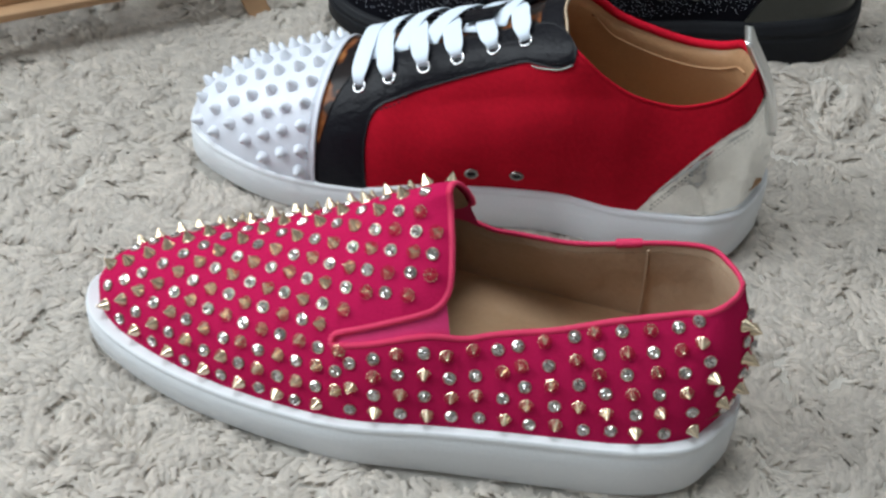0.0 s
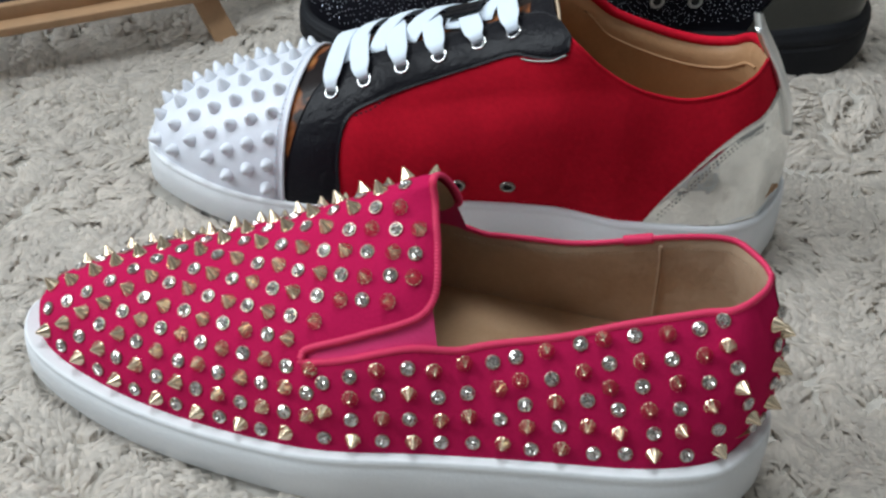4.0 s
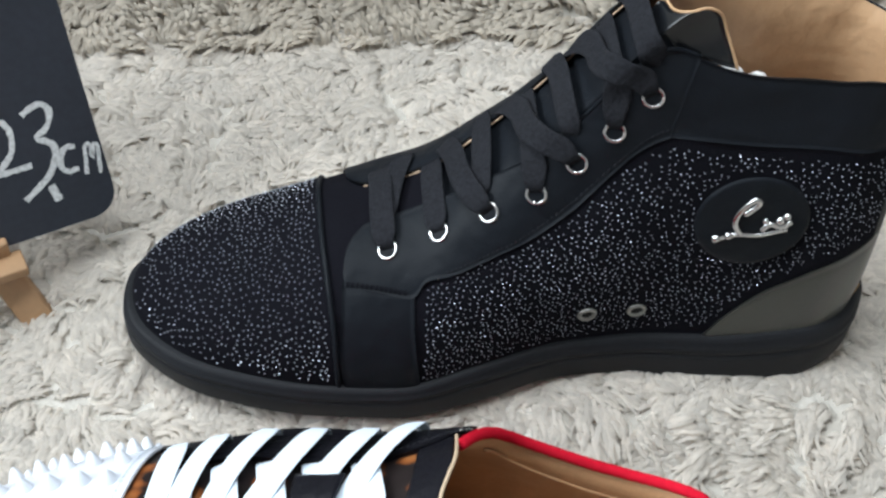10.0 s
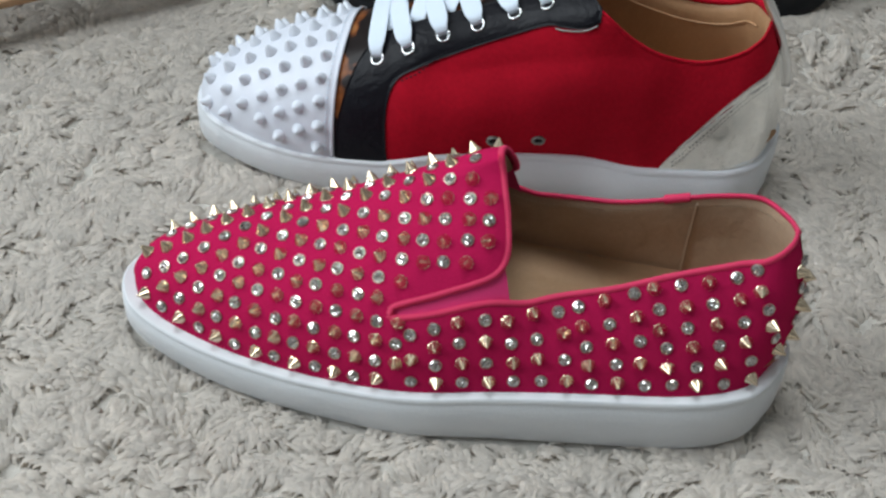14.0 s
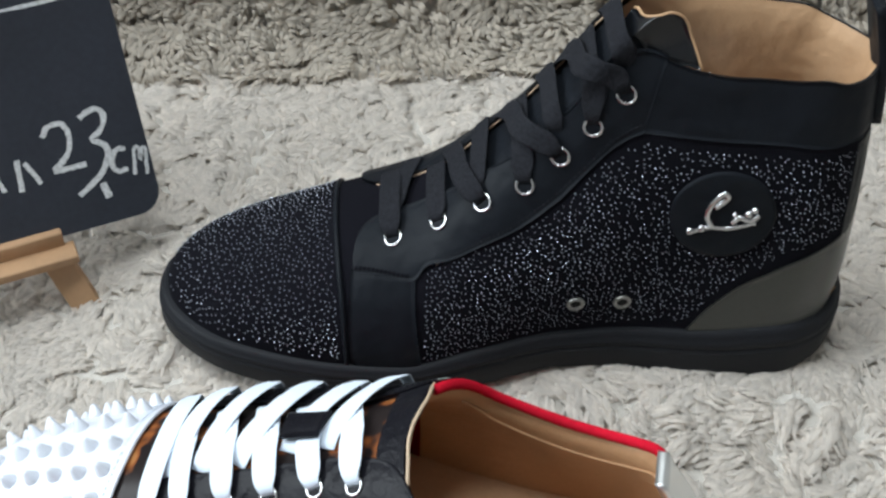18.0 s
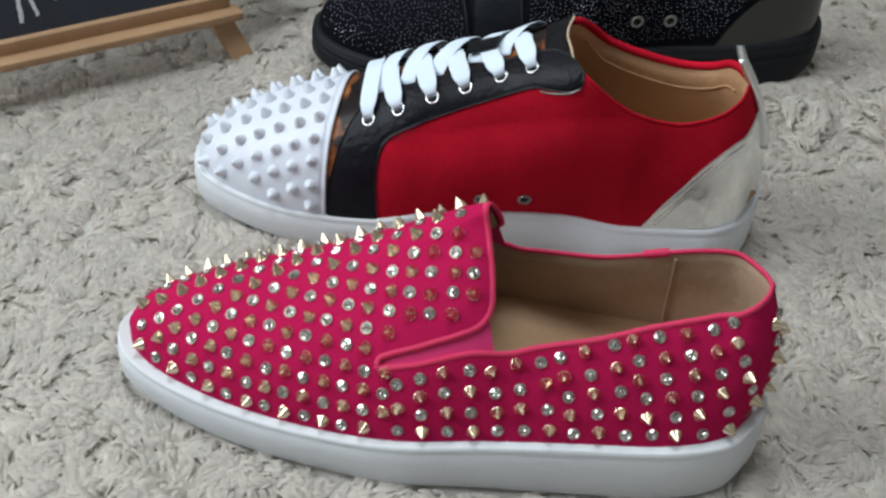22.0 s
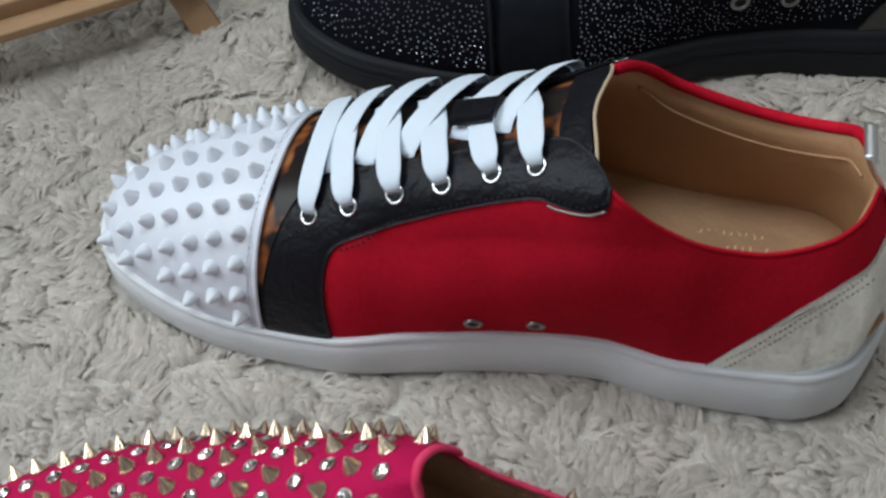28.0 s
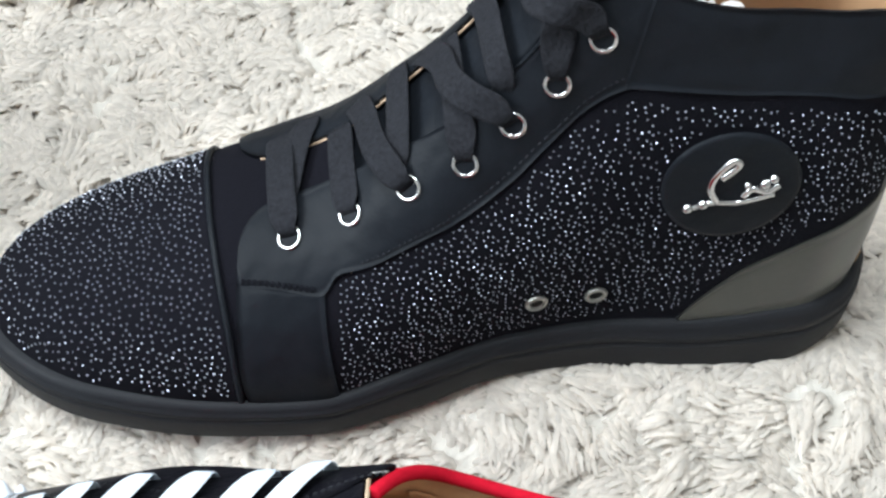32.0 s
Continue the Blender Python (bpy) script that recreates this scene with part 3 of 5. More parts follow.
def tufts(count, x0, x1, s0, s1, seed, length, width, lift, grow=1.0, cell=0.0085, hang=0.0):
    """Locks of soft yarn: ridged, wavy strands that lean over with their clump and close up towards its tip."""
    rng = np.random.RandomState(seed)
    x, s = rng.uniform(x0, x1, count), rng.uniform(s0, s1, count)
    keep = np.ones(count, bool)
    for key, last in (("pink", PINK), ("sneaker", SNEAKER), ("high_top", HIGH_TOP)):
        keep &= ~inside_sole(x, s, last, PLACE[key], grow)
    x, s = x[keep], s[keep]
    k = len(x)
    cx, cy, u, cw = clumps(x, s, cell)
    y, z, a = rug_surface(s, x)
    turn = 2 * np.pi * (1.6 * noise2(cx, cy, 22, 3) + 0.5 * noise2(cx, cy, 70, 4) + 0.22 * (u - 0.5)) + rng.normal(0, 0.16, k)
    turn = turn * (1 - hang) + hang * (-1.57 + 0.7 * (u - 0.5) + rng.normal(0, 0.25, k))
    ln = length * rng.uniform(0.7, 1.25, k) * (0.75 + 0.5 * cw)
    off = np.hypot(x - cx, s - cy) / cell
    up = lift * (0.84 + 0.24 * u) * (1.03 - 0.14 * off**2) * rng.uniform(0.90, 1.05, k) * (0.90 + 0.2 * noise2(x, s, 20, 7))
    wd = width * rng.uniform(0.65, 1.35, k)
    e1 = np.c_[np.ones(k), np.zeros(k), np.zeros(k)]
    e2 = np.c_[np.zeros(k), np.cos(a), np.sin(a)]
    e3 = np.c_[np.zeros(k), -np.sin(a), np.cos(a)]
    d = np.cos(turn)[:, None] * e1 + np.sin(turn)[:, None] * e2
    w = -np.sin(turn)[:, None] * e1 + np.cos(turn)[:, None] * e2
    root = np.c_[x, y, z]
    side = (-(x - cx) * np.sin(turn) + (s - cy) * np.cos(turn))
    phase = 6.28 * u + rng.normal(0, 0.5, k)
    swing = length * 0.10 * (0.5 + cw)
    curl = rng.normal(0, 0.10, k) * ln + (u - 0.5) * 0.5 * ln
    tilt = rng.normal(0, 0.13, k)
    verts = []
    for along, high, wide in ((0.0, 0.0, 0.8), (0.28, 0.95, 1.0), (0.68, 0.95, 0.95), (1.0, 0.55, 0.3)):
        slide = -0.2 * side * along + swing * (np.sin(6.28 * 0.9 * along + phase) - np.sin(phase)) * min(1, 3 * along) + curl * along**2
        c = root + d * (ln * along)[:, None] + e3 * (up * high)[:, None] + w * slide[:, None]
        h = (w + e3 * tilt[:, None]) * (wd * wide / 2)[:, None]
        verts += [c - h, c + e3 * (wd * wide * 0.14)[:, None], c + h]
    v = np.stack(verts, 1)
    f = np.array([(3 * r + q, 3 * r + q + 1, 3 * r + q + 4, 3 * r + q + 3) for r in range(3) for q in range(2)])
    faces = (f[None] + 12 * np.arange(k)[:, None, None]).reshape(-1, 4)
    return v.reshape(-1, 3), faces


def big_mesh(name, v, f, mat):
    me = bpy.data.meshes.new(name)
    me.vertices.add(len(v))
    me.vertices.foreach_set("co", v.astype(np.float32).ravel())
    me.loops.add(f.size)
    me.loops.foreach_set("vertex_index", f.astype(np.int32).ravel())
    me.polygons.add(len(f))
    me.polygons.foreach_set("loop_start", np.arange(0, f.size, 4, dtype=np.int32))
    me.polygons.foreach_set("loop_total", np.full(len(f), 4, dtype=np.int32))
    me.polygons.foreach_set("use_smooth", np.ones(len(f), bool))
    me.materials.append(mat)
    me.update(calc_edges=True)
    return me


sx, ss = np.linspace(-0.62, 0.72, 160), np.r_[np.linspace(-0.3, 0.5, 20), np.linspace(0.505, 1.25, 140)]
gx, gs = np.meshgrid(sx, ss, indexing="ij")
gy, gz, _ = rug_surface(gs, gx)
gz = gz + 0.0022
rug = part("shag_rug", (list(np.stack([gx, gy, gz], -1).reshape(-1, 3)), grid_faces(160, 160)), M_BACKING, None)
tagged(rug, "cream long-pile shag rug, folded upright at the back", "rug", kind="structure")
for box_, count, label in (((-0.30, 0.36, 0.20, 0.785), 170000, "cream matted wool locks"), ((-0.58, -0.30, -0.10, 0.80), 7000, "cream wool locks"),
                           ((0.36, 0.68, -0.10, 0.80), 7000, "cream wool locks"), ((-0.30, 0.36, -0.25, 0.20), 9000, "cream wool locks")):
    wide = 1.0 if count > 50000 else 3.0
    tv, tf = tufts(count, *box_, 11, 0.0100, 0.0017 * wide, 0.0052)
    tagged(put("rug_pile", big_mesh("rug_pile", tv, tf, M_RUG), rug, label), kind="stuff")
# locks of the fold, in the wool that is darkened to stand for shade
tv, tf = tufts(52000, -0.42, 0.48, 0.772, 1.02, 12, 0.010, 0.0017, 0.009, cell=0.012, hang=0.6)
tagged(put("rug_pile", big_mesh("rug_pile", tv, tf, M_RUG_FOLD_SHADE), rug, "cream wool locks of the upright fold, shade put into their colour"), kind="stuff")

# ---- what the shoes share ----
def mirror(points):
    return [(a, 1 - b) for a, b in points]


def insole(L, x0, drop, rim=0.09, far_rim=0.09):
    x = L.stations(x0, L.length - 5 - 60 * (rim - 0.09), 60)
    k = np.linspace(rim, 1 - far_rim, 12)[None, :]
    y = L.near(x)[:, None] * (1 - k) + L.far(x)[:, None] * k
    z = (L.base(x) + drop)[:, None] + 3 * (2 * k - 1) ** 2
    return list((np.stack([np.broadcast_to(x[:, None], y.shape), y, np.broadcast_to(z, y.shape)], -1) * L.size / 1000).reshape(-1, 3)), grid_faces(60, 12)


def around_collar(L, near, far, n, off):
    """The path round an opening: along the near edge to the heel and back along the far edge."""
    a, na = L.on(near, n, off)
    b, nb = L.on(far[::-1], n, off)
    return np.vstack([a[:-1], b[1:]]), np.vstack([na[:-1], nb[1:]])


def lining(L, collar, depth, n=90, low=0.02, far=None):
    """The inside of the shoe's back: rolls over at the collar, then runs down to the insole."""
    out = []
    share = np.array([0, 0.02, 0.05, 0.1, 0.18, 0.3, 0.45, 0.6, 0.8, 1.0])
    sink = -depth * np.array([0.0, 0.18, 0.5, 0.8, 1.0, 1.05, 0.9, 0.75, 0.7, 0.7])
    for c, side in ((collar, 0), (far or mirror(collar), 1)):
        g = L.flat(c, n)
        bottom = np.where(side, 1 - low, low)
        v = g[:, 1][:, None] * (1 - share) + bottom * share
        x = np.repeat(g[:, 0][:, None], len(share), 1)
        out.append((list(L.at(x, v, np.broadcast_to(sink, v.shape)).reshape(-1, 3)), grid_faces(n, len(share))))
    return join(*out)


def stitches(L, points, count, off, length=1.6, width=0.45):
    """A row of thread stitches lying on the upper."""
    p, n = L.on(points, count * 2 + 1, off)
    out = []
    for i in range(count):
        a, b, m = p[2 * i], p[2 * i + 1], n[2 * i]
        d = b - a
        w = np.cross(d, m)
        w = w / (np.linalg.norm(w) + 1e-9) * width / 1000
        m = m * width / 1000
        out.append(([a - w, a + m * 0.9, a + w, b - w, b + m * 0.9, b + w], [(0, 1, 4, 3), (1, 2, 5, 4)]))
    return join(*out)


# ---- pink studded slip-on ----
SLIT, FAR_SLIT = (111.6, 0.169), (112.0, 0.814)
TONGUE_EDGE = [SLIT, (114.1, 0.185), (130.6, 0.190), (143.2, 0.190), (150.9, 0.201), (154.3, 0.234), (152.7, 0.294), (149.9, 0.351), (147.9, 0.425), (147, 0.52),
               (148, 0.58), (150, 0.64), (153, 0.70), (154, 0.74), (150, 0.775), (143, 0.786), (131, 0.789), (114.5, 0.797), FAR_SLIT]
PINK_COLLAR = [SLIT, (114.2, 0.160), (132.4, 0.156), (152.7, 0.156), (174.3, 0.172), (194.8, 0.189), (215.3, 0.205), (235.5, 0.211), (251, 0.223), (261.3, 0.240), (267.2, 0.246), (269.6, 0.254)]
PINK_FAR_COLLAR = mirror([(112.0, 0.186), (114.5, 0.1755), (132.7, 0.175), (152.7, 0.180)] + PINK.wall([(174, 65), (194, 70), (214, 77), (234, 83.5), (248, 87), (259, 88.5), (266, 89), (270, 89)]))


def slip_on():
    L = PINK
    shoe = tagged(new("slip_on_shoe"), "pink suede slip-on shoe studded with gold spikes and crystals, white sole", "shoe", group="shoes on the rug")
    shoe.matrix_basis = PLACE["pink"]
    part("sole", L.sole(SOLE_PROFILE, spring=9), M_WHITE_SOLE, shoe, "thick white rubber sole")
    x = L.stations(0.0, SLIT[0], 60)
    X, V = np.meshgrid(x, np.linspace(0, 1, 60), indexing="ij")
    vamp = (list(L.at(X, V).reshape(-1, 3)), grid_faces(60, 60))
    tongue = L.patch([SLIT, (SLIT[0], 0.5), FAR_SLIT], TONGUE_EDGE, 90, 16, 0.0, 0)
    low = [(SLIT[0], 0.0), (170, 0.0), (230, 0.0), (270, 0.0)]
    far_collar = PINK_FAR_COLLAR
    quarter = L.patch(low, PINK_COLLAR, 90, 24, 0.0, 0)
    far_quarter = L.patch(mirror(low), far_collar, 90, 24, 0.0, 0)
    part("upper", join(vamp, tongue, quarter, far_quarter), M_PINK, shoe, "bright pink suede upper")
    for c, e in ((PINK_COLLAR, TONGUE_EDGE), (far_collar, TONGUE_EDGE[::-1])):
        part("elastic_gore", L.patch(c[:4] + [(158, c[3][1])], e[:5] + [(153, e[5][1])], 24, 8, -1.4, 0), M_GORE, shoe, "smooth pink elastic gore")
    p, n = around_collar(L, PINK_COLLAR, far_collar, 780, -0.4)
    part("binding", sweep(p, 0.0013, 8, 0.7, n, ribs=0.36), M_BIND, shoe, "ribbed pink grosgrain binding")
    p, n = L.on(TONGUE_EDGE, 820, -0.4)
    part("binding", sweep(p, 0.0013, 8, 0.7, n, ribs=0.36), M_BIND, shoe, "ribbed pink grosgrain binding")
    p, n = L.on([far_collar[6], ((far_collar[6][0] + far_collar[7][0]) / 2, (far_collar[6][1] + far_collar[7][1]) / 2)], 60, -0.2)
    part("binding_end", sweep(p, 0.0021, 8, 0.85, n, ribs=0.18), M_BIND, shoe, "overlapping end of the grosgrain binding")
    front = L.patch([(112, 0.02), (112, 0.5), (112, 0.98)], [(30, 0.02), (30, 0.5), (30, 0.98)], 40, 10, -2.6, 0)
    under = L.patch([(a - 1, b) for a, b in TONGUE_EDGE], [(SLIT[0], b) for a, b in TONGUE_EDGE], 60, 8, -2.2, 0)
    part("lining", join(lining(L, PINK_COLLAR, 2.6, far=PINK_FAR_COLLAR), front, under), M_TAUPE, shoe, "creased taupe leather lining")
    p, n = L.on([(227, 0.745), (228, 0.88), (229, 0.97)], 30, -2.9)
    part("lining_seam", sweep(p, 0.0006, 6, 0.6, n), M_TAUPE, shoe)
    part("stitching", stitches(L, [(a, b * 0.9 + 0.098) for a, b in far_collar[3:11]], 60, -2.6, 1.6, 0.35), M_EDGE, shoe, "pale stitches along the lining")
    part("insole", insole(L, 60, 4.0, 0.15, 0.05), M_TAN, shoe, "tan leather insole")
    studs(shoe)


def gemstone():
    """A round brilliant in a thin metal cup: rim, crown facets, and a sunken star that throws the light about."""
    v, f = lathe([(2.3, -0.4), (2.58, 0.2), (2.6, 0.6), (2.52, 0.68), (2.42, 0.6)], 20)
    cup = len(f)
    n, base = 8, len(v)
    for r, z, shift in ((2.40, 0.65, 0.0), (1.75, 1.25, 0.5), (1.15, 1.05, 0.0), (0.5, 1.4, 0.5)):
        v = list(v) + [np.array((r * math.cos(6.2832 * (i + shift) / n), r * math.sin(6.2832 * (i + shift) / n), z + 0.26 * ((i * 7) % 3 - 1) * (r < 2))) / 1000 for i in range(n)]
    v.append(np.array((0.1, -0.1, 1.1)) / 1000)
    f = list(f)
    for ring in range(3):
        a, b = base + ring * n, base + (ring + 1) * n
        for i in range(n):
            j = (i + 1) % n
            f += [(a + i, a + j, b + i), (a + j, b + j, b + i)] if ring != 1 else [(a + i, b + j, b + i), (a + i, a + j, b + j)]
    f += [(base + 3 * n + i, base + 3 * n + (i + 1) % n, base + 4 * n) for i in range(n)]
    gem = mesh_of("crystal", v, f, M_SETTING, smooth=False)
    gem.materials.append(M_CRYSTAL)
    gem.polygons.foreach_set("material_index", [0] * cup + [1] * (len(f) - cup))
    return gem


def studs(shoe):
    """Spikes and crystals in rows that follow the sole, taking turns."""
    L = PINK
    rng = random.Random(5)
    spike = mesh_of("spike", *lathe([(2.4, -0.5), (2.7, 0.2), (2.6, 0.6), (0.35, 4.4), (0.1, 4.6)], 20), M_GOLD, smooth=False)
    for i, q in enumerate(spike.vertices):
        if i % 2 and q.co.z > 0.0005:
            q.co.x, q.co.y = q.co.x * 0.90, q.co.y * 0.90
    gem = gemstone()
    gem.transform(Matrix.Scale(0.93, 4))
    edge_x = curve([b for a, b in TONGUE_EDGE[4:15]], [a for a, b in TONGUE_EDGE[4:15]])
    collar_v = curve([a for a, b in PINK_COLLAR], [b for a, b in PINK_COLLAR])

    def stud(x, v, kind):
        name, me = ("spike", spike) if kind else ("crystal", gem)
        m = seat(L, x, v) @ pose(0, 0, 0, rng.uniform(-5, 5), rng.uniform(-5, 5), rng.uniform(0, 360))
        put(name, me, shoe, m=m)

    first, step = 5.8, 8.0

    def row_at(x, j):
        """v of the j-th row over the sole's edge at the station x, the way up to it, and the whole way across."""
        v, s = L.arc(x)
        way = first + step * j + rng.uniform(-0.5, 0.5)
        return (float(np.interp(way, s, v)), way, s[-1]) if way < s[-1] else None

    # columns on the quarters: the lowest row follows the sole, the topmost the collar
    for side in (0, 1):
        for i in range(15):
            x0 = 264.0 - 10.1 * i
            if x0 < 118:
                continue
            v, s = L.arc(x0)
            top = float(np.interp(float(collar_v(x0)), v, s)) - (11.0 if side else 6.6)
            rows = max(2, int(round((top - first) / 8.2)) + 1)
            for j in range(rows):
                x = x0 - float(np.interp(x0, (90, 200), (0.5, 2.4))) * j + rng.uniform(-0.6, 0.6)
                v, s = L.arc(x)
                way = first + (top - first) * j / (rows - 1) + rng.uniform(-0.5, 0.5)
                stud(x, float(np.interp(way, s, v)) if not side else 1 - float(np.interp(way, (s[-1] - s)[::-1], (1 - v)[::-1])), (i + j + (i // 5)) % 2)
    # the columns at the back of the heel
    for i, x in enumerate((267.3, 269.7)):
        v, s = L.arc(x)
        top = float(np.interp(float(collar_v(x)), v, s))
        for j in range(6):
            way = first + step * j + (2 if i == 1 else 0)
            if way < top - 4.5:
                stud(x, float(np.interp(way, s, v)), (i + j) % 2)
    # columns over the vamp and the tongue, from one edge of the sole to the other
    for i in range(18):
        for j in range(24):
            x = 150.0 - 8.3 * i - 0.5 * min(j, 9) + rng.uniform(-0.5, 0.5)
            at = row_at(x, j) if x > 5 else None
            if at is None or at[1] > at[2] - 4.0:
                continue
            if x > 109 and (min(at[0], 1 - at[0]) < 0.225 or x > float(edge_x(at[0])) - 4.6):
                if x > 117 or min(at[0], 1 - at[0]) > 0.150:
                    continue
            stud(x, at[0], (i + j) % 2)


slip_on()

# ---- laces and eyelets ----
def lacing(L, eyes, edge, far_eyes, far_edge, width, thick, mat, shoe, label, lift=2.4, forked=False):
    """Criss-cross laces: out from under one eyestay's edge, over the tongue and down into the next eyelet of the other."""
    rng = random.Random(9)

    def band(a, b, high, start, end, n=26):
        g = spline([a, ((a[0] + b[0]) / 2 + rng.uniform(-0.8, 0.8), (a[1] + b[1]) / 2), b], n)
        k = np.linspace(0, 1, n)
        off = start * (1 - k) ** 3 + end * k**3 + high * np.clip(4 * k * (1 - k), 0, 1) ** 0.7
        off[-1], off[-2] = off[-1] - (2.9 if end > 1 else 0), off[-2] - (0.8 if end > 1 else 0)
        off[0], off[1] = off[0] - (2.9 if start > 1 else 0), off[1] - (0.8 if start > 1 else 0)
        p = L.at(g[:, 0], g[:, 1], off)
        w = width * (1 - 0.46 * np.exp(-(k / 0.11) ** 2) * (start > 1) - 0.46 * np.exp(-((1 - k) / 0.11) ** 2) * (end > 1))
        ribbon(p, L.normal(g[:, 0], g[:, 1]), w, thick, mat, "lace", shoe, label)

    if forked:
        # every other eyelet takes two bands, the one between them a single band that dives under
        for i, (x, v) in enumerate(eyes):
            if i % 2:
                band((x, v), (x - 3, 0.60), lift - 0.9, 3.5, 0.2)
            else:
                back = float(np.interp(i, (0, 2, 4), (3, 15, 24)))
                band((x - 2.5, v + 0.05), (x + 11 - 0.7 * back, 0.63), lift - 0.2, 1.6, 2.4)
                band((x, v), (x - back, 0.61), lift + 1.3, 3.5, 0.4)
        return
    for i in range(len(eyes) - 1):
        if i == 0:
            band(eyes[0], far_eyes[0], lift, 3.5, 3.5)
        band(eyes[i + 1], far_edge[i], lift - 0.3, 3.5, 0.4)
        band(edge[i], far_eyes[i + 1], lift + 1.1, 0.4, 3.5)


def eyelets(L, eyes, radius, wire, shoe, mat=None, off=1.6, name="eyelet"):
    for x, v in eyes:
        ring = part(name, ring_on(L, x, v, radius, wire, off), mat or M_CHROME, shoe, "chrome eyelet ring" if mat is None else "dull metal vent ring")
        part("hole", disc_on(L, x, v, radius, 0.12, off - 0.35, 14), M_HOLE, ring)


# ---- red low sneaker ----
CAP_V = [0.0, 0.16, 0.28, 0.39, 0.49, 0.59, 0.71, 0.85, 1.0]
CAP_X = [68.5, 68.0, 68.5, 69.9, 71.3, 72.7, 74.5, 77.0, 80.0]
EYES = [(87.2, 0.335), (101, 0.347), (116.2, 0.362), (131.2, 0.384), (147, 0.402), (160.8, 0.408)]
STAY_TOP = [(70, 0.0), (70, 0.10), (72, 0.20), (77, 0.32), (84, 0.405), (92, 0.437), (113, 0.443), (131, 0.460), (147, 0.466), (160, 0.462), (170.7, 0.449), (178.3, 0.414), (183.5, 0.372)]
STAY_LOW = [(94.5, 0.0), (93, 0.10), (93, 0.18), (95, 0.235), (99, 0.262), (107, 0.274), (116.3, 0.287), (134.6, 0.318), (151.5, 0.338), (162, 0.346), (168.8, 0.335), (177, 0.325), (183.2, 0.338)]
COLLAR = [(169.8, 0.43), (177.7, 0.404), (184.2, 0.362), (193.6, 0.303), (202.9, 0.265), (214, 0.236), (227.5, 0.216), (242, 0.212), (254.6, 0.218), (265.8, 0.229), (274, 0.231), (279, 0.228)]
FAR_COLLAR = mirror([(170, 0.42), (178.2, 0.37), (186, 0.30), (196, 0.245)] + SNEAKER.wall([(205, 81.5), (216, 79), (229, 77), (243, 77), (255, 80), (266, 86), (274, 90), (279, 91)]))


